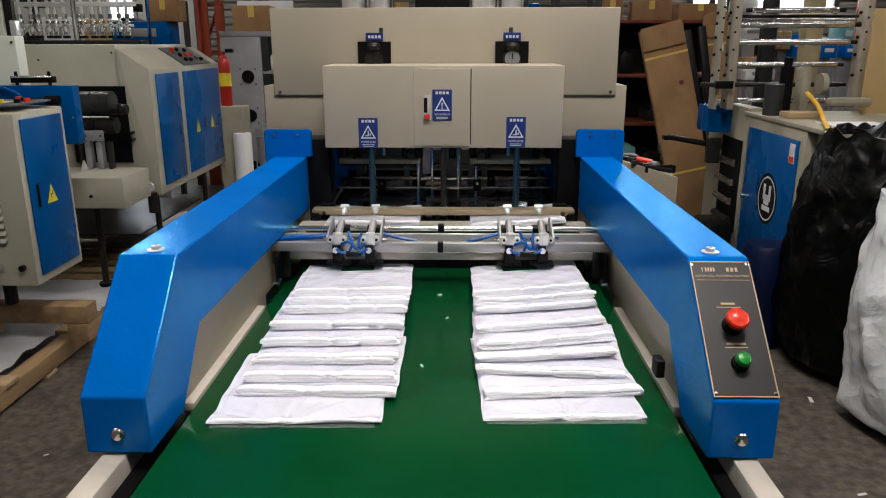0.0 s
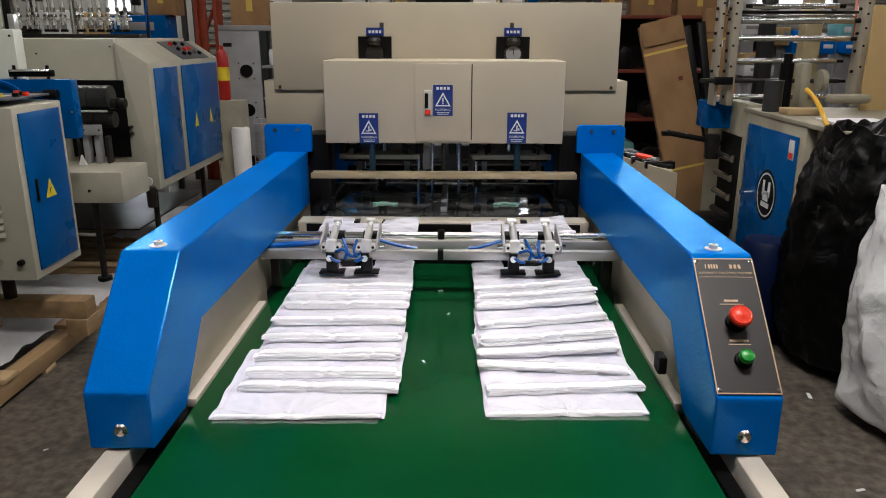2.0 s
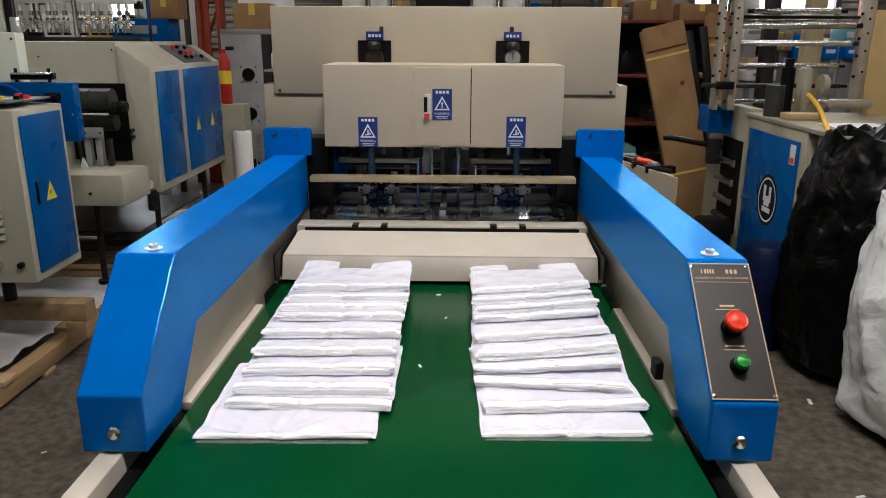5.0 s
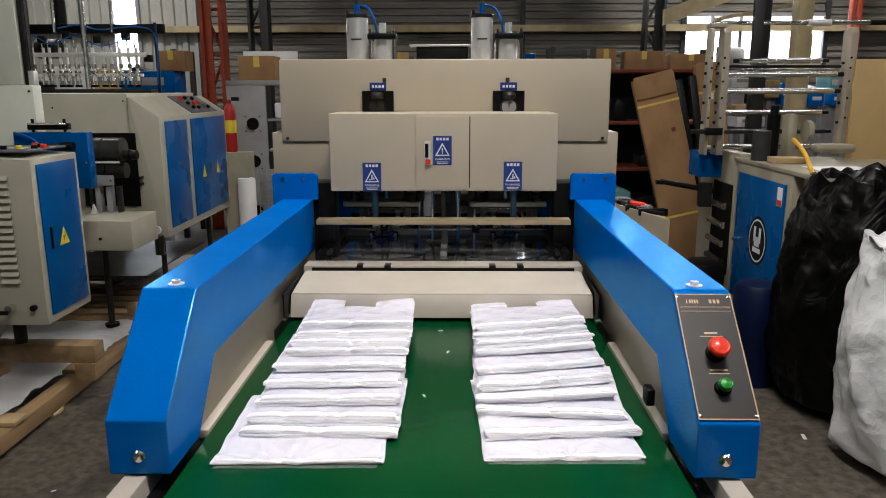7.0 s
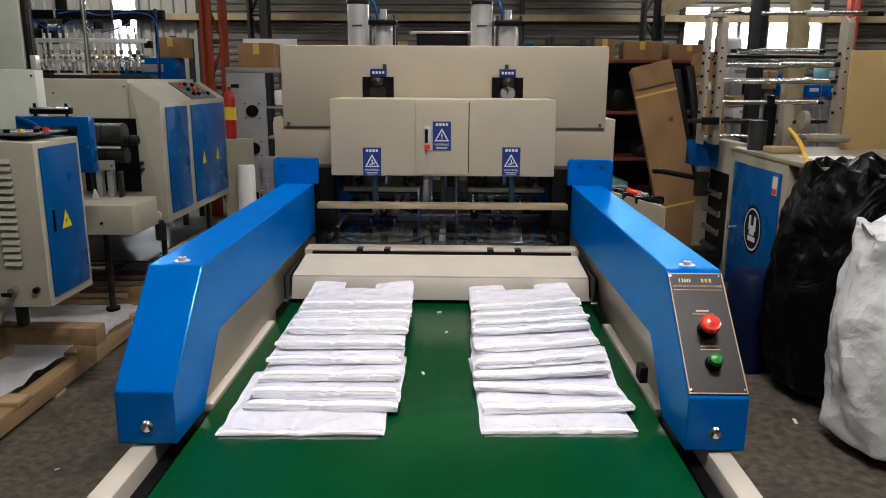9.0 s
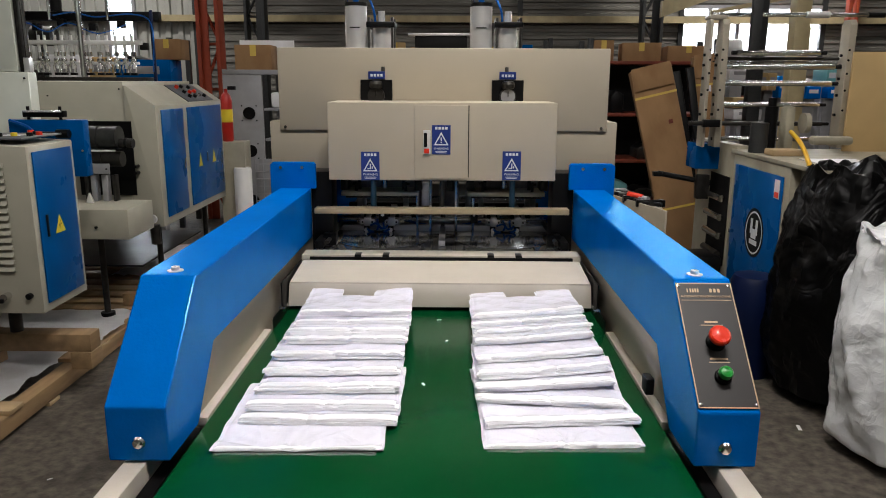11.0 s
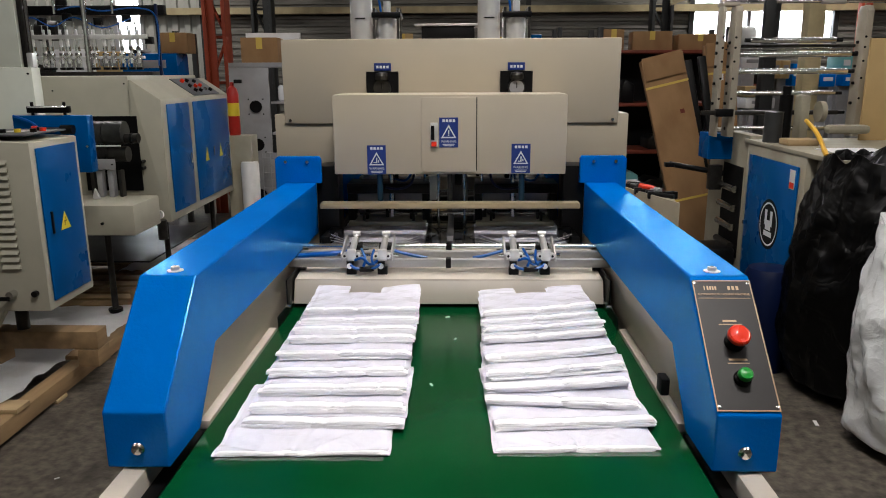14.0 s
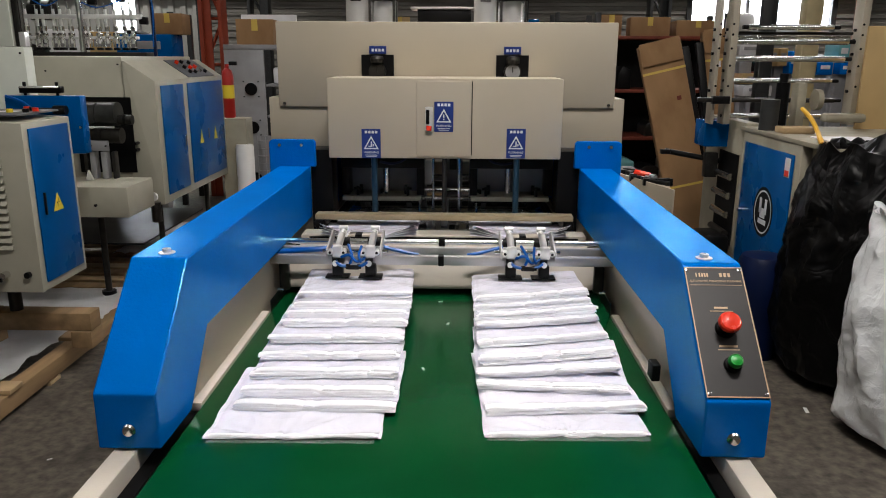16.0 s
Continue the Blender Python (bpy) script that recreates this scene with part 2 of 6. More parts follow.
DAY.node_tree.nodes["Principled BSDF"].inputs["Emission Color"].default_value = (0.93, 0.92, 1.0, 1)
DAY.node_tree.nodes["Principled BSDF"].inputs["Emission Strength"].default_value = 18.0
TUBE = bpy.data.materials.new("lit tube")
TUBE.use_nodes = True
TUBE.node_tree.nodes["Principled BSDF"].inputs["Emission Color"].default_value = (0.95, 0.98, 1.0, 1)
TUBE.node_tree.nodes["Principled BSDF"].inputs["Emission Strength"].default_value = 6.0


# ---------------------------------------------------------------- mesh helpers
def box(bm, x0, x1, y0, y1, z0, z1, bevel=0.0, seg=2):
    vs = [bm.verts.new((x, y, z)) for z in (z0, z1) for y in (y0, y1) for x in (x0, x1)]
    fs = [bm.faces.new([vs[i] for i in q]) for q in ((0, 2, 3, 1), (4, 5, 7, 6), (0, 1, 5, 4), (2, 6, 7, 3), (0, 4, 6, 2), (1, 3, 7, 5))]
    if bevel:
        es = list({e for f in fs for e in f.edges})
        bmesh.ops.bevel(bm, geom=es, offset=bevel, segments=seg, profile=0.5, affect="EDGES")
    return bm


def prism(bm, profile, x0, x1, bevel=0.0, seg=2, axis="x"):
    """A closed profile of (y, z) points swept along x from x0 to x1 (axis 'y': profile of (x, z) swept along y)."""
    def place(a, p):
        return (a, p[0], p[1]) if axis == "x" else (p[0], a, p[1])
    lo = [bm.verts.new(place(x0, p)) for p in profile]
    hi = [bm.verts.new(place(x1, p)) for p in profile]
    n = len(profile)
    fs = [bm.faces.new(lo), bm.faces.new(list(reversed(hi)))]
    for i in range(n):
        j = (i + 1) % n
        fs.append(bm.faces.new([lo[j], lo[i], hi[i], hi[j]]))
    bmesh.ops.recalc_face_normals(bm, faces=fs)
    if bevel:
        es = list({e for f in fs for e in f.edges})
        bmesh.ops.bevel(bm, geom=es, offset=bevel, segments=seg, profile=0.5, affect="EDGES")
    return bm


def cyl(bm, a, b, r, seg=20, r2=None, cap=True):
    a, b = Vector(a), Vector(b)
    m = Matrix.Translation((a + b) / 2) @ (b - a).to_track_quat("Z", "Y").to_matrix().to_4x4()
    bmesh.ops.create_cone(bm, cap_ends=cap, segments=seg, radius1=r, radius2=r if r2 is None else r2, depth=(b - a).length, matrix=m)
    return bm


def lathe(bm, centre, profile, seg=28, axis="z"):
    """Rings of (radius, height) round a vertical axis, closed at both ends."""
    rings = []
    c = Vector(centre)
    for r, h in profile:
        rings.append([bm.verts.new(c + (Vector((r * math.cos(a), r * math.sin(a), h)))) for a in (2 * math.pi * k / seg for k in range(seg))])
    for p, q in zip(rings, rings[1:]):
        for k in range(seg):
            bm.faces.new([p[k], p[(k + 1) % seg], q[(k + 1) % seg], q[k]])
    bm.faces.new(list(reversed(rings[0])))
    bm.faces.new(rings[-1])
    return bm


def tube(bm, pts, r, seg=8):
    """A round hose through smooth points."""
    P = [Vector(p) for p in pts]
    path = []
    for i in range(len(P) - 1):
        p0, p1, p2, p3 = P[max(0, i - 1)], P[i], P[i + 1], P[min(len(P) - 1, i + 2)]
        for k in range(6):
            t = k / 6
            path.append(0.5 * ((2 * p1) + (p2 - p0) * t + (2 * p0 - 5 * p1 + 4 * p2 - p3) * t * t + (3 * p1 - p0 - 3 * p2 + p3) * t ** 3))
    path.append(P[-1])
    rings = []
    for i, p in enumerate(path):
        d = (path[min(i + 1, len(path) - 1)] - path[max(i - 1, 0)]).normalized()
        u = d.cross(Vector((0.13, 0.31, 0.94))).normalized()
        v = d.cross(u)
        rings.append([bm.verts.new(p + r * (math.cos(a) * u + math.sin(a) * v)) for a in (2 * math.pi * k / seg for k in range(seg))])
    for p, q in zip(rings, rings[1:]):
        for k in range(seg):
            bm.faces.new([p[k], p[(k + 1) % seg], q[(k + 1) % seg], q[k]])
    bm.faces.new(rings[0])
    bm.faces.new(list(reversed(rings[-1])))
    return bm


def B():
    return bmesh.new()


def origin(ob):
    p = Vector((0, 0, 0))
    while ob:
        p += ob.location
        ob = ob.parent
    return p


def part(name, bm, material, parent=None, label="", smooth=True):
    """Links a bmesh, drawn in world places, as ONE mesh object under a thing or a part."""
    o = origin(parent)
    bmesh.ops.translate(bm, verts=bm.verts, vec=-o)
    bmesh.ops.recalc_face_normals(bm, faces=bm.faces)
    me = bpy.data.meshes.new(name)
    bm.to_mesh(me)
    bm.free()
    me.materials.append(material)
    if smooth:
        me.polygons.foreach_set("use_smooth", [True] * len(me.polygons))
        me.set_sharp_from_angle(angle=radians(28))
    ob = new(name, me)
    if parent:
        ob.parent = parent
    return tagged(ob, label)


def thing(name, at, label, category, group="", kind=""):
    ob = new(name)
    ob.location = at
    ob.empty_display_size = 0.05
    return tagged(ob, label, category, group, kind)


def setting(name, bm, material, label, smooth=False):
    return tagged(part(name, bm, material, None, "", smooth), label, "", "", "structure")


def words(name, text, size, m, material, parent, label="", extrude=0.0004):
    """Lettering as a mesh, centred on the pose m in the world."""
    cu = bpy.data.curves.new(name, "FONT")
    cu.body, cu.size, cu.align_x, cu.align_y, cu.extrude = text, size, "CENTER", "CENTER", extrude
    cu.resolution_u = 3
    tmp = bpy.data.objects.new(name, cu)
    me = bpy.data.meshes.new_from_object(tmp)
    bpy.data.objects.remove(tmp)
    me.name = name
    me.transform(Matrix.Translation(-origin(parent)) @ m)
    me.materials.clear()
    me.materials.append(material)
    ob = new(name, me)
    ob.parent = parent
    return tagged(ob, label)


# ---------------------------------------------------------------- hall
setting("floor", box(B(), -14, 14, -6, 16, -0.2, 0), FLOOR_M, "stained grey concrete factory floor")


def corrugated(bm, x0, x1, y, z0, z1, pitch=0.16, depth=0.035, thick=0.01, horizontal=False):
    a0, a1 = (z0, z1) if horizontal else (x0, x1)
    n = max(2, int((a1 - a0) / pitch))
    pts = []
    for i in range(n):
        a = a0 + (a1 - a0) * i / n
        w = (a1 - a0) / n
        pts += [(a, 0), (a + w * 0.4, 0), (a + w * 0.5, -depth), (a + w * 0.9, -depth)]
    pts.append((a1, 0))
    front = []
    for a, d in pts:
        if horizontal:
            front.append((bm.verts.new((x0, y + d, a)), bm.verts.new((x1, y + d, a))))
        else:
            front.append((bm.verts.new((a, y + d, z0)), bm.verts.new((a, y + d, z1))))
    for p, q in zip(front, front[1:]):
        bm.faces.new([p[0], q[0], q[1], p[1]])
    return bm


WY = 11.0
# back wall: sheet round two window groups
w = B()
corrugated(w, -12, -4.93, WY, 0, 6)
corrugated(w, -4.93, -4.55, WY, 0, 1.2)
corrugated(w, -4.55, -3.66, WY, 0, 6)
setting("wall_north_left", w, WALL_M, "pale corrugated metal sheet wall")
w = B()
corrugated(w, -3.66, 1.0, WY, 0, 6, pitch=0.10, depth=0.02, horizontal=True)
corrugated(w, 1.0, 3.3, WY, 0, 2.86, pitch=0.10, depth=0.02, horizontal=True)
corrugated(w, 1.0, 5.32, WY, 3.7, 6, pitch=0.10, depth=0.02, horizontal=True)
corrugated(w, 3.3, 5.32, WY, 2.54, 2.86, pitch=0.10, depth=0.02, horizontal=True)
corrugated(w, 3.3, 5.32, WY, 0, 1.86, pitch=0.10, depth=0.02, horizontal=True)
corrugated(w, 5.32, 12, WY, 0, 6, pitch=0.10, depth=0.02, horizontal=True)
setting("wall_north", w, WALL_DARK, "dark weathered sheet metal wall")
for name, x0, x1, y0, y1 in (("wall_west", -12.2, -12, -6, 16), ("wall_east", 12, 12.2, -6, 16)):
    setting(name, box(B(), x0, x1, y0, y1, 0, 6), WALL_M, "grey sheet metal side wall")
setting("wall_south", box(B(), -12, 12, -5.2, -5, 0, 6), WALL_DARK, "grey sheet metal wall")
setting("ceiling", box(B(), -12, 12, -5, 16, 5.6, 5.75), WALL_DARK, "grey sheet metal factory roof")
setting("backdrop", box(B(), -12, 12, 14.0, 14.1, -1, 8), DAY, "bright overcast daylight outside")

for z, h in ((2.31, 0.09), (3.45, 0.12)):
    setting("trim", box(B(), -12, 12, WY - 0.16, WY - 0.05, z, z + h), BEAM_M, "cream painted steel wall girder")


def window(name, x0, x1, z0, z1, nx, nz):
    win = thing(name, ((x0 + x1) / 2, WY, z0), "bright factory window with a steel frame", "", "", "structure")
    f = B()
    t = 0.05
    for i in range(nx + 1):
        x = x0 + (x1 - x0) * i / nx
        box(f, x - t / 2, x + t / 2, WY - 0.05, WY + 0.02, z0, z1)
    for i in range(nz + 1):
        z = z0 + (z1 - z0) * i / nz
        box(f, x0, x1, WY - 0.045, WY + 0.015, z - t / 2, z + t / 2)
    part("window_frame", f, GREY_STEEL, win, smooth=False)
    for i in range(nx):
        for k in range(nz):
            g = B()
            box(g, x0 + (x1 - x0) * i / nx + t / 2, x0 + (x1 - x0) * (i + 1) / nx - t / 2, WY - 0.012, WY - 0.006,
                z0 + (z1 - z0) * k / nz + t / 2, z0 + (z1 - z0) * (k + 1) / nz - t / 2)
            pane = part("pane", g, GLASS, win, smooth=False)
            pane.visible_shadow = False
    return win


window("window_1", 3.3, 5.32, 1.86, 2.33, 5, 1)
window("window_3", 3.3, 5.32, 2.40, 2.54, 5, 1)
window("window_4", 1.0, 5.32, 2.86, 3.7, 9, 1)
# added strips block daylight leaking through joints of the wall sheets
for x in (-3.66, 1.0, 3.3, 5.32):
    setting("trim", box(B(), x - 0.035, x + 0.035, WY - 0.056, WY + 0.03, 0, 5.6), COL_DARK, "added dark strip over a wall sheet joint")
window("window_2", -4.93, -4.55, 1.2, 6.0, 1, 6)
setting("trim", box(B(), 3.3, 5.32, WY - 0.04, WY + 0.03, 2.376, 2.40), COL_DARK, "dark steel transom between the windows")

# assumed housings for the unseen lamps
for lx, ly, lz, watts in LAMPS:
    lt = thing("unseen_lamp", (lx, ly, lz), "assumed white two tube ceiling lamp, out of view, on chains", "lamp", "ceiling lamps")
    part("housing", box(B(), lx - 0.62, lx + 0.62, ly - 0.17, ly + 0.17, lz + 0.0, lz + 0.06, 0.01), CREAM2, lt)
    for dy in (-0.08, 0.08):
        part("tube", cyl(B(), (lx - 0.6, ly + dy, lz - 0.03), (lx + 0.6, ly + dy, lz - 0.03), 0.018, 12), TUBE, lt)
    for dx in (-0.45, 0.45):
        part("chain", cyl(B(), (lx + dx, ly, lz + 0.06), (lx + dx, ly, 5.6), 0.006, 6), DARK, lt)


def lattice_column(x, y, w, d, z1, material, label):
    c = thing("steel_column", (x, y, 0), label, "column")
    for sx in (-1, 1):
        part("flange", box(B(), x + sx * w / 2 - 0.02, x + sx * w / 2 + 0.02, y - d / 2, y + d / 2, 0, z1, 0.004), material, c)
    b = B()
    n = int(z1 / 0.45)
    for i in range(n):
        za, zb = z1 * i / n, z1 * (i + 1) / n
        s = 1 if i % 2 else -1
        cyl(b, (x - s * w / 2, y, za), (x + s * w / 2, y, zb), 0.018, 6)
        cyl(b, (x - w / 2, y, zb), (x + w / 2, y, zb), 0.016, 6)
    part("lattice", b, material, c)
    return c


red_column = lattice_column(-2.52, 8.0, 0.20, 0.2, 5.6, OXIDE, "red oxide painted lattice steel column")
part("web_plate", box(B(), -2.60, -2.52, 7.93, 7.95, 0, 5.6, 0.003), OXIDE, red_column)
lattice_column(5.47, 10.5, 0.10, 0.1, 5.6, OXIDE, "slim red oxide steel post beside the windows")
for x in (-2.62, 2.70):
    dark_column = lattice_column(x, 10.3, 0.24, 0.2, 5.6, COL_DARK, "dark grey lattice steel column")
    part("web_plate", box(B(), x + 0.005, x + 0.10, 10.28, 10.30, 0, 5.6, 0.003), COL_DARK, dark_column)


b = B()
prism(b, [(2.62, 2.28), (8.6, 4.43), (8.6, 4.62), (2.62, 2.47)], 9.5, 9.6, 0.0, 1, "y")
setting("trim", b, BEAM_M, "cream painted diagonal roof brace")
b = B()
prism(b, [(3.3, 2.33), (8.6, 3.36), (8.6, 3.41), (3.3, 2.38)], 9.7, 9.75, 0.0, 1, "y")
setting("trim", b, BEAM_M, "thin cream painted roof brace")
for x0, x1, y0, z1, mt, lab in ((2.80, 2.92, 7.0, 5.6, COL_DARK, "dark square steel column"), (2.37, 2.475, 5.2, 5.6, BEAM_M, "pale painted square steel column"), (2.56, 2.67, 5.6, 1.9, BEAM_M, "short pale painted steel column")):
    pc = thing("square_column", (x0, y0, 0), lab, "column")
    part("column_shaft", box(B(), x0, x1, y0, y0 + 0.11, 0.012, z1, 0.006), mt, pc)
    part("base_plate", box(B(), x0 - 0.05, x1 + 0.05, y0 - 0.05, y0 + 0.16, 0.0, 0.012), mt, pc)


# ---------------------------------------------------------------- conveyor
def make_conveyor():
    c = thing("belt_conveyor", (0, 0, 0), "flat conveyor with a glossy green belt and cream rails", "conveyor")
    b = B()
    prism(b, [(0.02, 0.70), (0.0, 0.735), (0.02, 0.77), (2.40, 0.77), (2.42, 0.735), (2.40, 0.70)], -0.494, 0.494, 0.004)
    part("belt", b, BELT, c, "glossy green PVC belt")
    for s in (-1, 1):
        part("side_rail", box(B(), *sorted((s * 0.541, s * 0.586)), 0.0, 1.42, 0.64, 0.786, 0.004), CREAM2, c, "cream steel rail")
        part("belt_guide", box(B(), *sorted((s * 0.509, s * 0.538)), 0.0, 1.42, 0.66, 0.752, 0.002), BLACK, c)
        part("side_plate", box(B(), *sorted((s * 0.521, s * 0.526)), 1.425, 2.68, 0.645, 0.915, 0.001), CREAM, c)
        part("ledge", box(B(), *sorted((s * 0.498, s * 0.5205)), 1.425, 2.02, 0.752, 0.772, 0.002), CREAM2, c, "pale folded ledge beside the belt")
        part("ledge_lip", box(B(), *sorted((s * 0.495, s * 0.4975)), 2.03, 2.64, 0.70, 0.80, 0.0005), DARK, c)
        for y in (0.2, 1.5, 2.3):
            part("leg", box(B(), *sorted((s * 0.545, s * 0.582)), y, y + 0.04, 0.0, 0.64, 0.003), CREAM2, c)
        for y in (2.20, 2.34):
            part("bolt", cyl(B(), (s * 0.490, y, 0.79), (s * 0.500, y, 0.79), 0.008, 10), STEEL, c)
    for y in (0.24, 2.34):
        part("cross_bar", box(B(), -0.545, 0.545, y, y + 0.04, 0.30, 0.35, 0.003), CREAM2, c)
    part("drive_roller", cyl(B(), (-0.5, 2.36, 0.735), (0.5, 2.36, 0.735), 0.03, 20), DARK, c)
    return c


conveyor = make_conveyor()


# ---------------------------------------------------------------- punching machine
def button_stack(p, n, r, h, rim, base_m, cap_m, name, panel, label):
    """A push button standing on a panel: black collar, stem and domed cap along the normal n."""
    q = Vector(n).to_track_quat("Z", "Y").to_matrix().to_4x4()
    m = Matrix.Translation(p) @ q
    b = B()
    lathe(b, (0, 0, 0), [(rim, 0), (rim, 0.004), (rim * 0.92, 0.007), (rim * 0.7, 0.008), (r * 0.62, 0.009), (r * 0.62, h)])
    bmesh.ops.transform(b, matrix=m, verts=b.verts)
    part(name + "_collar", b, base_m, panel)
    b = B()
    lathe(b, (0, 0, 0), [(r * 0.7, h - 0.002), (r * 0.98, h), (r, h + 0.004), (r * 0.96, h + 0.008), (r * 0.82, h + 0.011), (r * 0.72, h + 0.0105), (r * 0.3, h + 0.0125), (0.0005, h + 0.013)])
    bmesh.ops.transform(b, matrix=m, verts=b.verts)
    part(name, b, cap_m, panel, label)


def warning_sign(parent, x, y, z0, z1, w, mark):
    """A blue label with a white triangle and lines of small print."""
    s = part("warning_label", box(B(), x - w / 2, x + w / 2, y - 0.002, y, z0, z1, 0.0006, 1), SIGN, parent, "blue warning label with a white triangle")
    h = z1 - z0
    yy = y - 0.0026
    b = B()
    cz, r = z0 + h * 0.50, w * 0.40
    outer = [(x, cz + r * 1.05), (x - r, cz - r * 0.72), (x + r, cz - r * 0.72)]
    inner = [(x, cz + r * 0.70), (x - r * 0.72, cz - r * 0.55), (x + r * 0.72, cz - r * 0.55)]
    vo = [b.verts.new((px, yy, pz)) for px, pz in outer]
    vi = [b.verts.new((px, yy, pz)) for px, pz in inner]
    for i in range(3):
        j = (i + 1) % 3
        b.faces.new([vo[i], vo[j], vi[j], vi[i]])
    if mark == "bang":
        box(b, x - r * 0.08, x + r * 0.08, yy - 0.0003, yy, cz - r * 0.15, cz + r * 0.32)
        box(b, x - r * 0.08, x + r * 0.08, yy - 0.0003, yy, cz - r * 0.42, cz - r * 0.25)
    else:
        box(b, x - r * 0.40, x - r * 0.02, yy - 0.0003, yy, cz - r * 0.40, cz - r * 0.28)
        box(b, x - r * 0.06, x + r * 0.10, yy - 0.0003, yy, cz - r * 0.40, cz + r * 0.30)
        box(b, x + r * 0.20, x + r * 0.34, yy - 0.0003, yy, cz - r * 0.35, cz - r * 0.05)
    part("triangle", b, WHITE_INK, s, smooth=False)
    for k in range(4):
        a = x - w * 0.33 + k * w * 0.18
        part("print_bar", box(B(), a, a + w * 0.13, yy - 0.0003, yy, z1 - h * 0.15, z1 - h * 0.06), WHITE_INK, s, smooth=False)
    for k, zz in enumerate((0.10, 0.05)):
        part("print_bar", box(B(), x - w * (0.32 - 0.04 * k), x + w * (0.32 - 0.04 * k), yy - 0.0003, yy, z0 + h * zz, z0 + h * zz + h * 0.02), WHITE_INK, s, smooth=False)
    words("warning_word", "WARNING", w * 0.165, Matrix.Translation((x, yy - 0.0002, z0 + h * 0.20)) @ Matrix.Rotation(radians(90), 4, "X"), WHITE_INK, s, extrude=0.0002)


def make_machine():
    m = thing("punching_machine", (0, 2.7, 0), "cream and blue automatic bag punching machine", "machine")
    # press housing
    part("housing", box(B(), -0.655, 0.655, 2.92, 3.75, 1.301, 1.622, 0.005), CREAM, m, "cream press housing")
    for s in (-1, 1):
        b = B()
        box(b, *sorted((s * 0.40, s * 0.697)), 2.932, 3.3, 1.145, 1.337, 0.003)
        part("shoulder", b, CREAM, m)
        part("shoulder_screw", cyl(B(), (s * 0.632, 2.915, 1.314), (s * 0.632, 2.921, 1.314), 0.006, 12), STEEL, m)
        part("side_frame", box(B(), *sorted((s * 0.60, s * 0.66)), 2.945, 4.1, 0.0, 1.144, 0.004), CREAM, m)
        part("guide_column", box(B(), *sorted((s * 0.42, s * 0.50)), 2.72, 2.84, 0.78, 1.158, 0.003), DARK, m)
        part("inner_plate", box(B(), *sorted((s * 0.435, s * 0.448)), 2.90, 3.9, 0.92, 1.2, 0.002), BLUE, m)
        # blue end plate of the arm
        b = B()
        prism(b, [(s * 0.476, 1.098), (s * 0.476, 1.187), (s * 0.484, 1.197), (s * 0.636, 1.197), (s * 0.646, 1.187), (s * 0.646, 0.92), (s * 0.500, 0.92), (s * 0.500, 1.098)], 2.690, 2.712, 0.002, 1, "y")
        plate = part("end_plate", b, BLUE, m, "blue end plate with two bolts", smooth=False)
        for dx in (0.525, 0.605):
            part("plate_bolt", cyl(B(), (s * dx, 2.682, 1.178), (s * dx, 2.69, 1.178), 0.006, 10), STEEL, plate)
    part("front_cover", box(B(), -0.418, 0.418, 2.648, 2.917, 1.137, 1.420, 0.004), CREAM, m, "cream front cover with a square door")
    door = part("cover_door", box(B(), -0.101, 0.095, 2.640, 2.6475, 1.146, 1.411, 0.002), CREAM, m)
    sw = part("power_switch", box(B(), -0.068, -0.042, 2.632, 2.6395, 1.236, 1.322, 0.002), ALU_LIGHT, door, "rocker switch with a red cap")
    part("red_cap", box(B(), -0.065, -0.046, 2.626, 2.632, 1.238, 1.256, 0.002), RED, door)
    part("dark_slot", box(B(), -0.066, -0.054, 2.630, 2.6318, 1.262, 1.312), DARK, door)
    part("hinge_gap", box(B(), 0.0952, 0.0985, 2.646, 2.6475, 1.15, 1.41), DARK, door)
    warning_sign(m, -0.003, 2.6395, 1.234, 1.340, 0.068, "bang")
    warning_sign(m, -0.264, 2.6475, 1.137, 1.242, 0.068, "press")
    warning_sign(m, 0.256, 2.6475, 1.140, 1.246, 0.068, "press")
    # gauge niches
    for x in (-0.263, 0.254):
        niche = part("gauge_niche", box(B(), x - 0.062, x + 0.062, 2.900, 2.9195, 1.40, 1.50), DARK, m, "dark niche with a pressure gauge")
        b = B()
        cyl(b, (x, 2.882, 1.438), (x, 2.90, 1.438), 0.033, 24)
        part("gauge_body", b, GREASY, niche)
        part("gauge_face", cyl(B(), (x, 2.879, 1.438), (x, 2.882, 1.438), 0.028, 24), GREY_STEEL if x > 0 else GREASY, niche)
        part("gauge_needle", box(B(), x - 0.0015, x + 0.0015, 2.877, 2.879, 1.436, 1.458), DARK, niche)
        part("regulator", lathe(B(), (x, 2.885, 1.466), [(0.016, 0), (0.024, 0.003), (0.026, 0.018), (0.022, 0.028), (0.008, 0.031)], 18), GREASY, niche)
        tag = part("name_tag", box(B(), x - 0.033, x + 0.033, 2.915, 2.9185, 1.503, 1.532, 0.001, 1), SIGN, m, "small blue name tag")
        for k in range(4):
            part("print_bar", box(B(), x - 0.024 + k * 0.013, x - 0.015 + k * 0.013, 2.9144, 2.9148, 1.512, 1.522), WHITE_INK, tag, smooth=False)
    # pneumatic cylinders on the roof
    for x in (-0.352, 0.150):
        a = part("air_cylinder", cyl(B(), (x, 3.02, 1.622), (x, 3.02, 1.795), 0.044, 28), ALU_LIGHT, m, "tall polished air cylinder")
        part("cylinder_fitting", cyl(B(), (x, 3.02, 1.795), (x, 3.02, 1.84), 0.012, 12), HOSE, a)
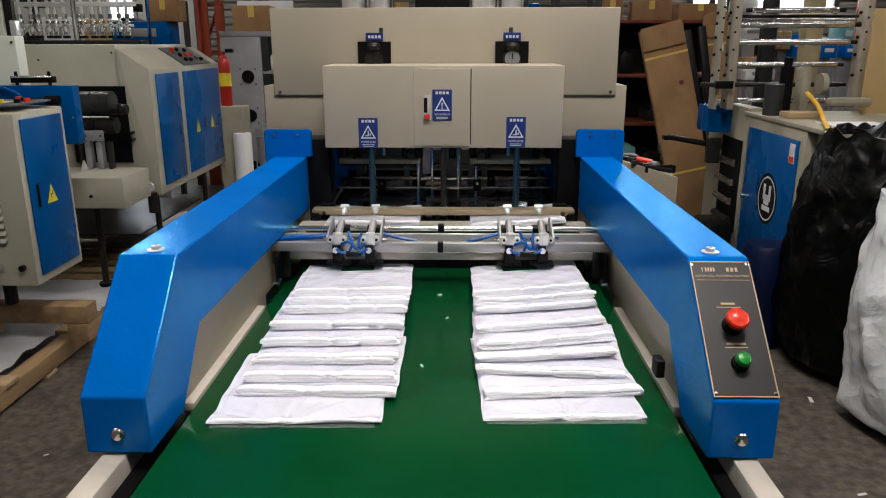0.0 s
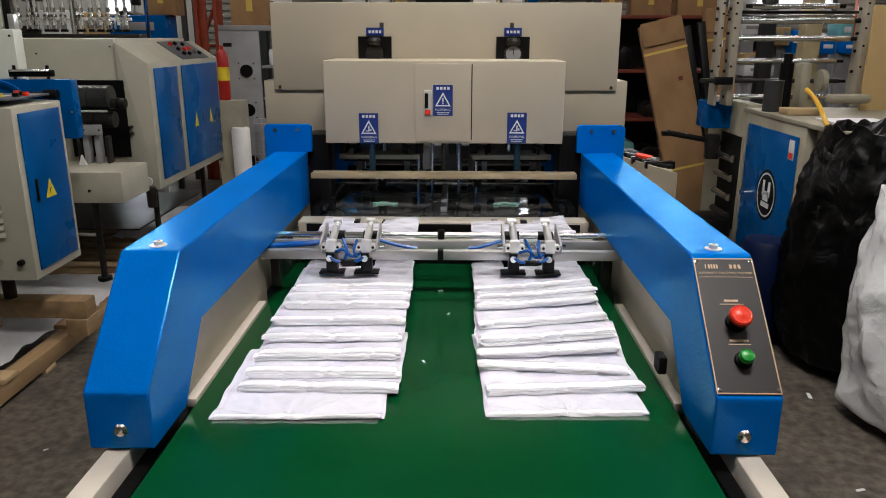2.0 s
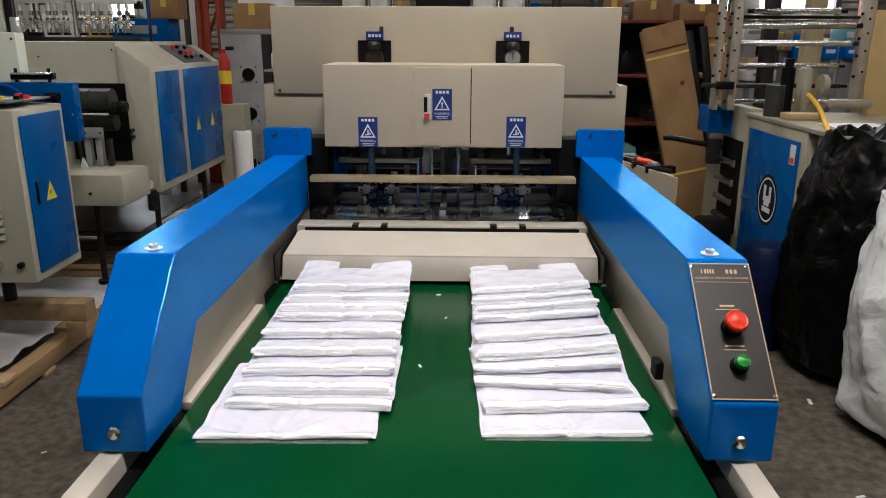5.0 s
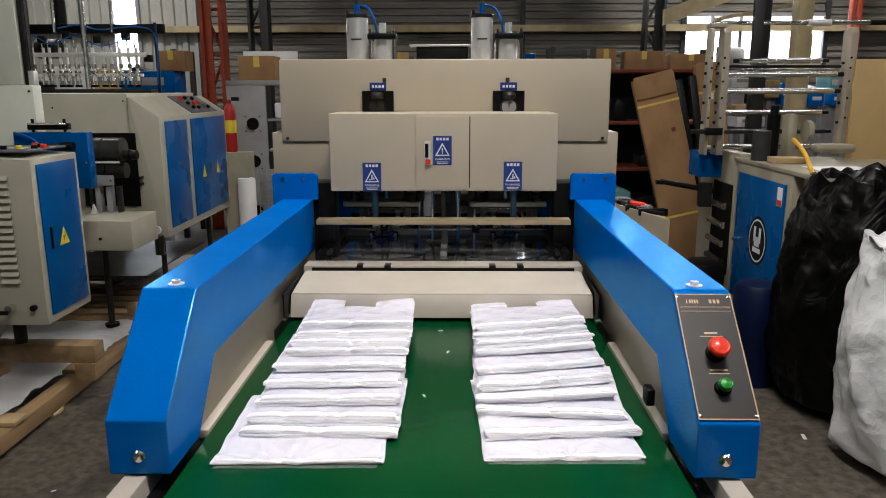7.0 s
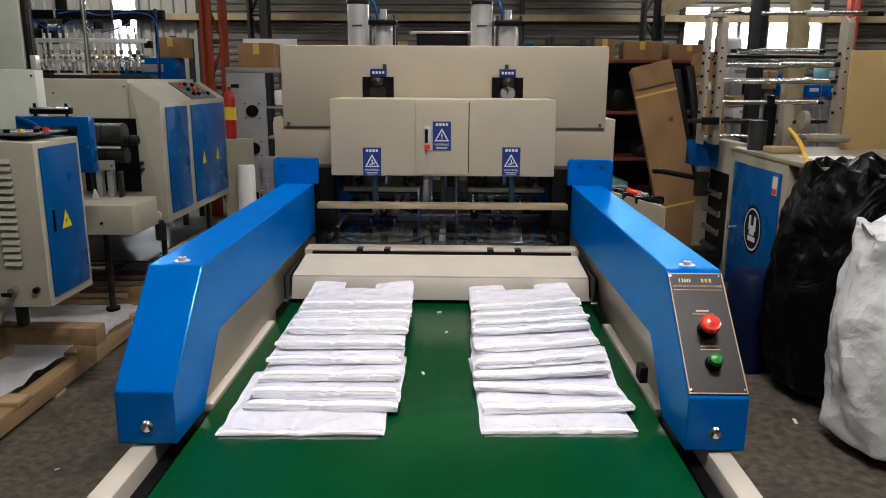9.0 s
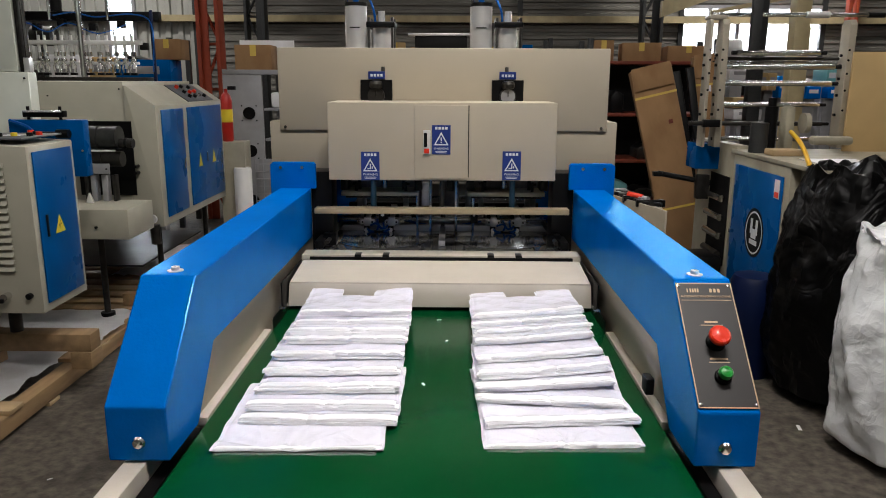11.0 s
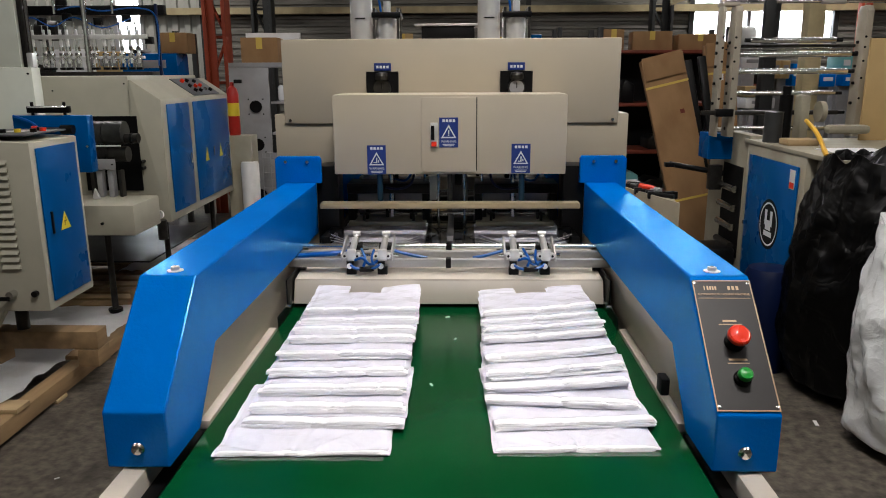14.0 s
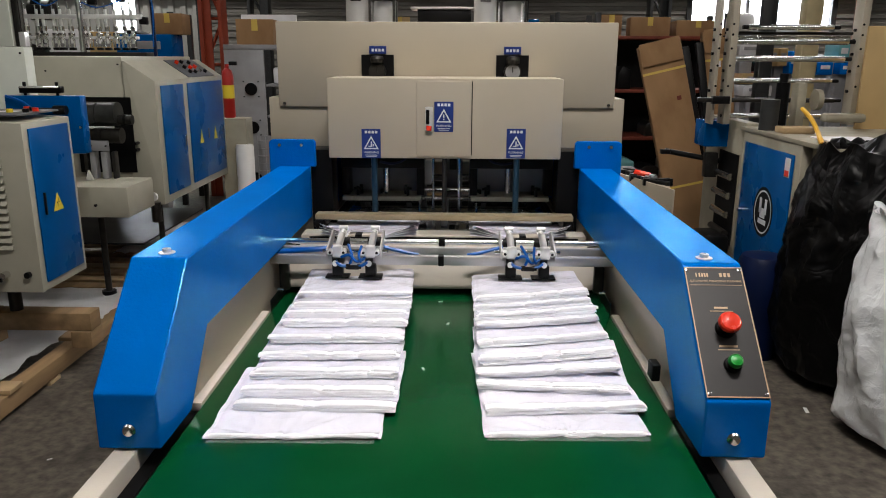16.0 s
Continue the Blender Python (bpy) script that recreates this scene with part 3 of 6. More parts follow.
        part("cylinder_valve", cyl(B(), (x, 3.02, 1.84), (x, 3.02, 1.875), 0.008, 10), STEEL, a)
        part("cylinder_cap", cyl(B(), (x, 3.02, 1.785), (x, 3.02, 1.799), 0.0455, 28), GREASY, a)
        part("cylinder_marks", box(B(), x - 0.02, x + 0.02, 2.974, 2.977, 1.70, 1.704), DARK, a)
        part("lug", cyl(B(), (x - 0.036, 3.0, 1.795), (x - 0.036, 3.0, 1.812), 0.007, 8), STEEL, a)
        x2 = x + 0.105
        c = part("short_cylinder", cyl(B(), (x2, 2.99, 1.622), (x2, 2.99, 1.70), 0.036, 28), ALU_LIGHT, m, "short steel cylinder with a black head")
        for dx in (-1, 1):
            for dy in (-1, 1):
                part("tie_rod", cyl(B(), (x2 + dx * 0.046, 2.99 + dy * 0.046, 1.622), (x2 + dx * 0.046, 2.99 + dy * 0.046, 1.738), 0.007, 10), STEEL, c)
        part("cylinder_head", box(B(), x2 - 0.056, x2 + 0.056, 2.934, 3.046, 1.70, 1.722, 0.004), DARK, c)
        part("piston_nut", cyl(B(), (x2, 2.99, 1.722), (x2, 2.99, 1.765), 0.014, 12), ALU_LIGHT, c)
        part("roof_hose", tube(B(), [(x + 0.012, 3.02, 1.835), (x + 0.05, 3.0, 1.82), (x + 0.075, 2.97, 1.77), (x + 0.082, 2.98, 1.72)], 0.005), HOSE, m)
    part("cable_tray", box(B(), -0.13, 0.10, 3.3, 3.4, 1.622, 1.69, 0.003), DARK, m)
    part("tray_lid", box(B(), -0.16, 0.13, 3.29, 3.41, 1.69, 1.70, 0.002), ALU, m)
    # die table
    part("die_table", box(B(), -0.47, 0.47, 2.585, 3.72, 0.80, 0.884, 0.002), TABLE_M, m, "dark shiny die table")
    part("table_lip", box(B(), -0.50, 0.50, 2.500, 2.583, 0.845, 0.887, 0.003), CREAM2, m, "cream front lip of the die table")
    for x in (-0.238, 0.238):
        ring = B()
        n, r0, r1 = 64, 0.186, 0.190
        for k in range(n):
            a, a2 = 2 * math.pi * k / n, 2 * math.pi * (k + 1) / n
            ring.faces.new([ring.verts.new((x + r * math.cos(t), 2.81 + r * math.sin(t), 0.8846)) for r, t in ((r0, a), (r1, a), (r1, a2), (r0, a2))])
        part("die_groove", ring, BLACK, m, smooth=False)
        part("die_disc", cyl(B(), (x, 2.81, 0.880), (x, 2.81, 0.8852), 0.185, 64), DISC_M, m, "round polished die disc")
        for dx in (-0.06, 0.04):
            part("lip_notch", box(B(), x + dx - 0.012, x + dx + 0.012, 2.497, 2.54, 0.850, 0.8885, 0.002), DARK, m)
    part("centre_rib", box(B(), -0.012, 0.012, 2.66, 3.1, 0.885, 0.905, 0.002), GREY_STEEL, m)
    for s in (-1, 1):
        part("table_rail", box(B(), *sorted((s * 0.44, s * 0.47)), 2.60, 3.6, 0.886, 0.915, 0.003), DARK, m)
        part("slide_rod", cyl(B(), (s * 0.425, 2.6, 0.91), (s * 0.425, 3.6, 0.91), 0.008, 14), GREASY, m)
        part("rod_block", box(B(), *sorted((s * 0.40, s * 0.45)), 2.66, 2.70, 0.885, 0.93, 0.004), DARK, m)
        part("carriage_rail", box(B(), *sorted((s * 0.545, s * 0.563)), 1.50, 3.5, 0.845, 0.862, 0.002), GREY_STEEL, m)
    part("rear_beam", box(B(), -0.50, 0.50, 3.42, 3.50, 0.96, 1.02, 0.004), CREAM, m)
    part("rear_roller", cyl(B(), (-0.48, 3.30, 0.93), (0.48, 3.30, 0.93), 0.02, 20), GREASY, m)
    part("feed_roller", cyl(B(), (-0.48, 3.62, 0.95), (0.48, 3.62, 0.95), 0.035, 24), STEEL, m)
    part("rear_plate", box(B(), -0.50, 0.50, 3.86, 3.88, 0.70, 0.88, 0.002), GREASY, m)
    part("middle_post", box(B(), 0.00, 0.07, 3.2, 3.24, 0.90, 1.2, 0.003), GREY_STEEL, m)
    for s in (-1, 1):
        for x in (0.12, 0.40):
            part("tie_bar", cyl(B(), (s * x, 3.45, 0.9), (s * x, 3.45, 1.2), 0.008, 10), GREASY, m)
    for x in (-0.105, -0.05, 0.055, 0.125):
        part("thin_rod", cyl(B(), (x, 2.95, 0.886), (x, 2.95, 1.3), 0.006, 10), STEEL, m)
    part("white_block", box(B(), -0.088, -0.058, 2.955, 2.985, 0.99, 1.085, 0.003), PAPER, m, "small white plastic block")
    part("valve_block", box(B(), 0.015, 0.045, 2.96, 2.99, 1.05, 1.12, 0.004), DARK, m)
    for s in (-1, 1):
        for z0, z1, y in ((1.050, 1.062, 3.12), (1.085, 1.090, 3.14), (1.118, 1.126, 3.12), (1.000, 1.008, 3.15)):
            part("guide_strip", box(B(), *sorted((s * 0.13, s * 0.385)), y, y + 0.02, z0, z1, 0.001), ALU_LIGHT if z1 > 1.06 else GREY_STEEL, m)
        for x in (0.155, 0.30, 0.36):
            part("strip_post", box(B(), *sorted((s * x, s * (x + 0.022))), 3.16, 3.18, 0.886, 1.30, 0.002), GREY_STEEL if x > 0.2 else ALU, m)
        part("sensor", box(B(), *sorted((s * 0.225, s * 0.245)), 3.09, 3.115, 1.06, 1.10, 0.004), BLACK, m)
    for y, z, r_ in ((2.955, 0.935, 0.006), (3.06, 0.955, 0.009), (3.16, 0.93, 0.005)):
        part("cross_rod", cyl(B(), (-0.45, y, z), (0.45, y, z), r_, 12), STEEL, m, "thin polished cross rod")
    for x, y in ((-0.33, 3.07), (-0.12, 3.07), (0.13, 2.96), (0.19, 3.06), (0.36, 3.07), (-0.25, 2.955)):
        part("rod_clamp", box(B(), x - 0.016, x + 0.016, y - 0.016, y + 0.016, 0.92, 0.972, 0.004), DARK, m)
        part("clamp_pin", cyl(B(), (x, y - 0.018, 0.955), (x, y - 0.016, 0.955), 0.006, 10), STEEL, m)
    for x in (-0.36, -0.10, 0.11, 0.40):
        part("support_plate", box(B(), x - 0.012, x + 0.012, 3.20, 3.23, 0.886, 1.02, 0.002), GREY_STEEL, m)
    # under the table
    part("lower_frame", box(B(), -0.60, 0.60, 2.78, 2.82, 0.10, 0.78, 0.003), CREAM, m)
    for s in (-1, 1):
        part("machine_foot", cyl(B(), (s * 0.63, 2.9, 0.0), (s * 0.63, 2.9, 0.03), 0.04, 16), DARK, m)
    # the two blue arms
    prof = [(1.2, 0.79), (1.2, 0.90), (1.41, 1.1), (2.689, 1.1), (2.689, 0.912), (1.492, 0.926), (1.362, 0.787)]
    for s in (-1, 1):
        arm = part("arm_cover", prism(B(), prof, *sorted((s * 0.494, s * 0.611)), 0.004), BLUE, m, "hammered blue sheet metal arm cover", smooth=False)
        b = B()
        lathe(b, (0, 0, 0), [(0.013, 0), (0.013, 0.003), (0.010, 0.007), (0.005, 0.009), (0.0005, 0.0095)], 20)
        bmesh.ops.transform(b, matrix=pose(s * 0.55, 1.2, 0.829, 90, 0, 0), verts=b.verts)
        part("front_screw", b, STEEL, arm)
        b = B()
        lathe(b, (s * 0.55, 1.445, 1.1), [(0.017, 0), (0.017, 0.0015), (0.009, 0.002), (0.009, 0.009), (0.004, 0.010), (0.004, 0.006), (0.0005, 0.006)], 20)
        part("top_screw", b, ALU_LIGHT, arm)
    part("arm_latch", box(B(), 0.480, 0.4995, 1.50, 1.54, 0.80, 0.84, 0.004), DARK, m)
    # control panel on the slanted face of one arm
    slant = Vector((0, 0.21, 0.20)).normalized()
    nrm = Vector((0, -0.20, 0.21)).normalized()
    base = Vector((0.5525, 1.2, 0.90)) + slant * 0.008
    length = 0.270
    right = Vector((1, 0, 0))
    basis = Matrix((right, slant, nrm)).transposed().to_4x4()

    def on_panel(u, v, lift=0.0):
        return Matrix.Translation(base + right * u + slant * v + nrm * lift) @ basis
    b = B()
    box(b, -0.0565, 0.0565, 0, length, 0.0005, 0.003, 0.0008, 1)
    bmesh.ops.transform(b, matrix=on_panel(0, 0), verts=b.verts)
    panel = part("control_panel", b, PANEL, m, "dark control panel with a gold border")
    b = B()
    t = 0.0022
    for u0, u1, v0, v1 in ((-0.0555, 0.0555, 0, t), (-0.0555, 0.0555, length - t, length), (-0.0565, -0.0565 + t, 0, length), (0.0565 - t, 0.0565, 0, length), (-0.05, 0.05, 0.229, 0.2300)):
        box(b, u0, u1, v0, v1, 0.0031, 0.0037)
    bmesh.ops.transform(b, matrix=on_panel(0, 0), verts=b.verts)
    part("gold_border", b, GOLD, panel, smooth=False)
    for u in (-0.051, 0.051):
        for v in (0.007, length - 0.007):
            b = B()
            lathe(b, (0, 0, 0.003), [(0.0035, 0), (0.0032, 0.0015), (0.0005, 0.002)], 12)
            bmesh.ops.transform(b, matrix=on_panel(u, v), verts=b.verts)
            part("panel_screw", b, STEEL, panel)
    words("title_lettering", "AUTOMATIC PUNCHING MACHINE", 0.0063, on_panel(0, 0.238, 0.0036), GOLD, panel)
    bars = []
    for u0, u1 in ((-0.036, -0.034), (-0.030, -0.027), (-0.025, -0.022), (-0.020, -0.017), (-0.015, -0.012), (0.010, 0.015), (0.018, 0.023), (0.026, 0.031)):
        bars.append((u0, u1, 0.2480, 0.2565))
    for u0, u1, v0, v1 in ((-0.013, 0.013, 0.178, 0.182), (-0.022, 0.022, 0.172, 0.1735), (-0.017, 0.017, 0.098, 0.102), (-0.020, 0.020, 0.092, 0.0935)):
        bars.append((u0, u1, v0, v1))
    for u0, u1, v0, v1 in bars:
        b = box(B(), u0, u1, v0, v1, 0.0031, 0.0036)
        bmesh.ops.transform(b, matrix=on_panel(0, 0), verts=b.verts)
        part("print_bar", b, GOLD, panel, smooth=False)
    button_stack(on_panel(0.0, 0.135, 0.003).translation, nrm, 0.021, 0.026, 0.019, BLACK, RED, "emergency_button", panel, "red mushroom emergency stop button")
    button_stack(on_panel(0.0, 0.062, 0.003).translation, nrm, 0.0135, 0.016, 0.016, BLACK, GREEN, "start_button", panel, "round green push button")
    # moving parts of the machine
    bar = part("press_bar", box(B(), -0.468, 0.468, 2.600, 2.655, 1.018, 1.038, 0.003), CREAM_SHADED, m, "dull cream bar that presses on the bags")
    for x, mt in ((-0.256, ROD_M), (0.0, GREASY), (0.262, ROD_M)):
        part("bar_rod", cyl(B(), (x, 2.668, 1.03), (x, 2.668, 1.32), 0.011 if x else 0.009, 16), mt, bar)
    heads = []
    for x in (-0.25, 0.262):
        h = part("punch_head", box(B(), x - 0.165, x + 0.165, 2.90, 3.05, 1.17, 1.21, 0.004), DARK, m, "black punch head with a pale clamp plate")
        part("head_side", box(B(), x - 0.165, x - 0.135, 2.91, 3.04, 1.06, 1.17, 0.003), DARK, h)
        part("head_side", box(B(), x + 0.135, x + 0.165, 2.91, 3.04, 1.06, 1.17, 0.003), DARK, h)
        part("head_back", box(B(), x - 0.135, x + 0.135, 3.0, 3.01, 1.062, 1.17), GREY_STEEL, h)
        part("clamp_plate", box(B(), x - 0.16, x + 0.15, 2.88, 3.02, 1.042, 1.060, 0.003), GREY_CREAM, h)
        part("die_block", box(B(), x - 0.145, x + 0.140, 2.90, 2.99, 1.031, 1.0415, 0.002), DARK, h)
        part("clamp_screw", cyl(B(), (x + 0.09, 2.93, 1.062), (x + 0.09, 2.93, 1.10), 0.007, 8), DARK, h)
        part("clamp_screw", cyl(B(), (x - 0.09, 2.93, 1.062), (x - 0.09, 2.93, 1.10), 0.007, 8), DARK, h)
        part("piston_rod", cyl(B(), (x - 0.012 if x > 0 else x + 0.012, 2.93, 1.07), (x - 0.012 if x > 0 else x + 0.012, 2.93, 1.55), 0.013, 16), STEEL, h)
        o = 1 if x < 0 else -1
        part("head_hose", tube(B(), [(x + o * 0.10, 2.895, 1.34), (x + o * 0.105, 2.888, 1.25), (x + o * 0.085, 2.888, 1.205), (x + o * 0.04, 2.892, 1.19), (x - o * 0.01, 2.90, 1.195)], 0.005), NAVY, h)
        for dx in (-0.10, 0.10):
            nut = B()
            cyl(nut, (x + dx, 2.90, 1.060), (x + dx, 2.90, 1.098), 0.006, 8)
            box(nut, x + dx - 0.016, x + dx + 0.016, 2.896, 2.904, 1.084, 1.094, 0.003)
            part("wing_nut", nut, DARK, h)
        part("head_hose", tube(B(), [(x + 0.02, 2.95, 1.225), (x + 0.07, 2.93, 1.22), (x + 0.10, 2.93, 1.27), (x + 0.11, 2.94, 1.34)], 0.005), HOSE, h)
        heads.append(h)
    face = part("tray_front", prism(B(), [(2.213, 0.783), (2.240, 0.853), (2.252, 0.853), (2.227, 0.783)], -0.490, 0.490, 0.002), CREAM2, m, "cream front panel of the drop tray")
    top = part("tray_top", prism(B(), [(2.240, 0.851), (2.240, 0.858), (2.468, 0.876), (2.468, 0.869)], -0.488, 0.488, 0.0015, 1), CREAM2, m, "cream sloping plate of the drop tray")
    carrier = part("drop_bar", box(B(), -0.488, 0.488, 2.235, 2.275, 0.846, 0.870, 0.003), CREAM2, m, "cream cross bar of the drop tray")
    for s in (-1, 1):
        part("drop_arm", box(B(), *sorted((s * 0.455, s * 0.485)), 2.275, 2.50, 0.82, 0.85, 0.002), CREAM, carrier)
    for s in (-1, 1):
        part("tray_guide", box(B(), *sorted((s * 0.4945, s * 0.4995)), 2.16, 2.48, 0.775, 0.875, 0.001), DARK, m)
        part("guide_bolt", cyl(B(), (s * 0.480, 2.13, 0.80), (s * 0.4995, 2.13, 0.80), 0.007, 10), STEEL, m)
    # black strip put in as the shadow gap between tray and lip
    part("lip_gap_shade", box(B(), -0.47, 0.47, 2.492, 2.4992, 0.842, 0.881, 0.001), BLACK, m)
    # added black plate stands for the dark void below the lip
    part("void_shade", box(B(), -0.50, 0.50, 2.50, 2.51, 0.70, 0.84, 0.002), DARK, m)
    part("mid_knob", cyl(B(), (0.0, 2.46, 0.80), (0.0, 2.50, 0.80), 0.012, 12), GREASY, m)
    return m, bar, heads, face, top, carrier


machine, press_bar, punch_heads, tray_face, tray_top, drop_bar = make_machine()


# ---------------------------------------------------------------- gripper carriage
def make_carriage():
    """Built round y = 0; it is keyed along y."""
    c = thing("gripper_carriage", (0, 0, 0.90), "sliding gripper carriage with steel rod and air cylinders", "gripper")
    part("rod", cyl(B(), (-0.535, 0, 0.925), (0.535, 0, 0.925), 0.0095, 20), STEEL, c, "polished steel rod")
    part("rear_beam", box(B(), -0.53, 0.53, -0.03, -0.012, 0.890, 0.915, 0.002), ALU, c)
    part("front_beam", box(B(), -0.555, 0.555, -0.112, -0.088, 0.880, 0.908, 0.003), ALU, c, "brushed aluminium front beam")
    for s in (-1, 1):
        part("end_block", box(B(), *sorted((s * 0.530, s * 0.562)), -0.115, 0.03, 0.864, 0.915, 0.003), ALU, c)
        part("hanger", box(B(), *sorted((s * 0.47, s * 0.50)), -0.09, -0.07, 0.79, 0.884, 0.002), GREASY, c)
    part("mid_clamp", box(B(), -0.010, 0.010, -0.014, 0.014, 0.908, 0.940, 0.003), DARK, c)
    part("mid_clamp", box(B(), -0.009, 0.009, -0.114, -0.086, 0.878, 0.910, 0.003), DARK, c)
    fingers = []
    for xc in (-0.262, 0.262):
        g = part("gripper", box(B(), xc - 0.10, xc + 0.10, -0.100, -0.090, 0.914, 0.924, 0.002), STEEL, c, "pair of small air cylinders with black feet")
        for dx in (-0.050, 0.050):
            x = xc + dx
            o = 1 if dx > 0 else -1
            b = B()
            cyl(b, (x, -0.112, 0.930), (x, -0.03, 0.954), 0.0110, 18)
            part("air_cylinder", b, ALU, g)
            b = B()
            for sx in (-1, 1):
                cyl(b, (x + sx * 0.020, -0.138, 0.925), (x + sx * 0.020, -0.116, 0.925), 0.0085, 10)
            box(b, x - 0.015, x + 0.015, -0.134, -0.110, 0.906, 0.944, 0.006)
            box(b, x - 0.026, x + 0.026, -0.128, -0.114, 0.917, 0.933, 0.003)
            part("cylinder_cap", b, ALU_LIGHT, g)
            part("cap_screw", cyl(B(), (x + 0.020, -0.141, 0.925), (x + 0.020, -0.1385, 0.925), 0.004, 8), DARK, g)
            part("cap_screw", cyl(B(), (x - 0.020, -0.141, 0.925), (x - 0.020, -0.1385, 0.925), 0.004, 8), DARK, g)
            part("side_bracket", prism(B(), [(-0.135, 0.905), (-0.135, 0.932), (-0.02, 0.968), (0.0, 0.962), (0.0, 0.935)], *sorted((x + o * 0.027, x + o * 0.033)), 0.001, 1), ALU, g)
            b = B()
            cyl(b, (x, -0.02, 0.950), (x, 0.012, 0.963), 0.005, 10)
            cyl(b, (x - 0.013, 0.014, 0.966), (x + 0.013, 0.014, 0.966), 0.009, 14)
            box(b, x - 0.008, x + 0.008, -0.006, 0.016, 0.948, 0.962, 0.002)
            fingers.append(part("finger", b, ALU_LIGHT, g, "chromed cylinder finger"))
            part("rod_collar", cyl(B(), (x - 0.022, 0.0, 0.925), (x + 0.022, 0.0, 0.925), 0.0135, 16), DARK, g)
            part("black_fitting", cyl(B(), (x - 0.004, -0.130, 0.886), (x - 0.004, -0.130, 0.907), 0.012, 12), DARK, g)
            part("fitting_ring", cyl(B(), (x - 0.004, -0.146, 0.893), (x - 0.004, -0.140, 0.893), 0.009, 14), ALU_LIGHT, g)
            part("foot", box(B(), x - 0.017, x + 0.015, -0.128, -0.094, 0.848, 0.886, 0.003), DARK, g)
            part("foot_plate", box(B(), x - 0.038, x + 0.034, -0.132, -0.088, 0.842, 0.8475, 0.002), DARK, g, "thin black gripper foot")
        for pts, r_ in (([(xc - 0.054, -0.140, 0.900), (xc - 0.036, -0.148, 0.888), (xc, -0.148, 0.884), (xc + 0.026, -0.148, 0.888), (xc + 0.046, -0.140, 0.900)], 0.0048),
                        ([(xc - 0.038, -0.13, 0.910), (xc - 0.012, -0.142, 0.919), (xc + 0.010, -0.138, 0.898), (xc + 0.036, -0.13, 0.908)], 0.0046),
                        ([(xc - 0.02, -0.10, 0.940), (xc - 0.004, -0.138, 0.914), (xc - 0.010, -0.144, 0.892)], 0.0044),
                        ([(xc + 0.02, -0.10, 0.936), (xc + 0.016, -0.136, 0.916), (xc + 0.024, -0.142, 0.896)], 0.0040)):
            part("gripper_hose", tube(B(), pts, r_), HOSE, g)
        part("tee", box(B(), xc - 0.022, xc + 0.018, -0.154, -0.140, 0.876, 0.889, 0.003), DARK, g)
        for dx in (-0.022, 0.012):
            part("hose_collar", cyl(B(), (xc + dx, -0.146, 0.884), (xc + dx + 0.012, -0.146, 0.884), 0.0075, 10), BLACK, g)
    part("supply_hose", tube(B(), [(-0.525, -0.075, 0.905), (-0.46, -0.07, 0.912), (-0.40, -0.072, 0.916), (-0.33, -0.06, 0.92)], 0.0085), HOSE, c)
    part("supply_hose", tube(B(), [(-0.19, -0.05, 0.925), (-0.15, -0.055, 0.915), (-0.10, -0.06, 0.905), (-0.07, -0.06, 0.90)], 0.0055), HOSE, c)
    part("supply_hose", tube(B(), [(0.19, -0.05, 0.925), (0.15, -0.055, 0.915), (0.11, -0.06, 0.905), (0.08, -0.06, 0.90)], 0.0055), HOSE, c)
    return c, fingers


carriage, fingers = make_carriage()


# ---------------------------------------------------------------- bundles of bags
BAG_L = 0.335


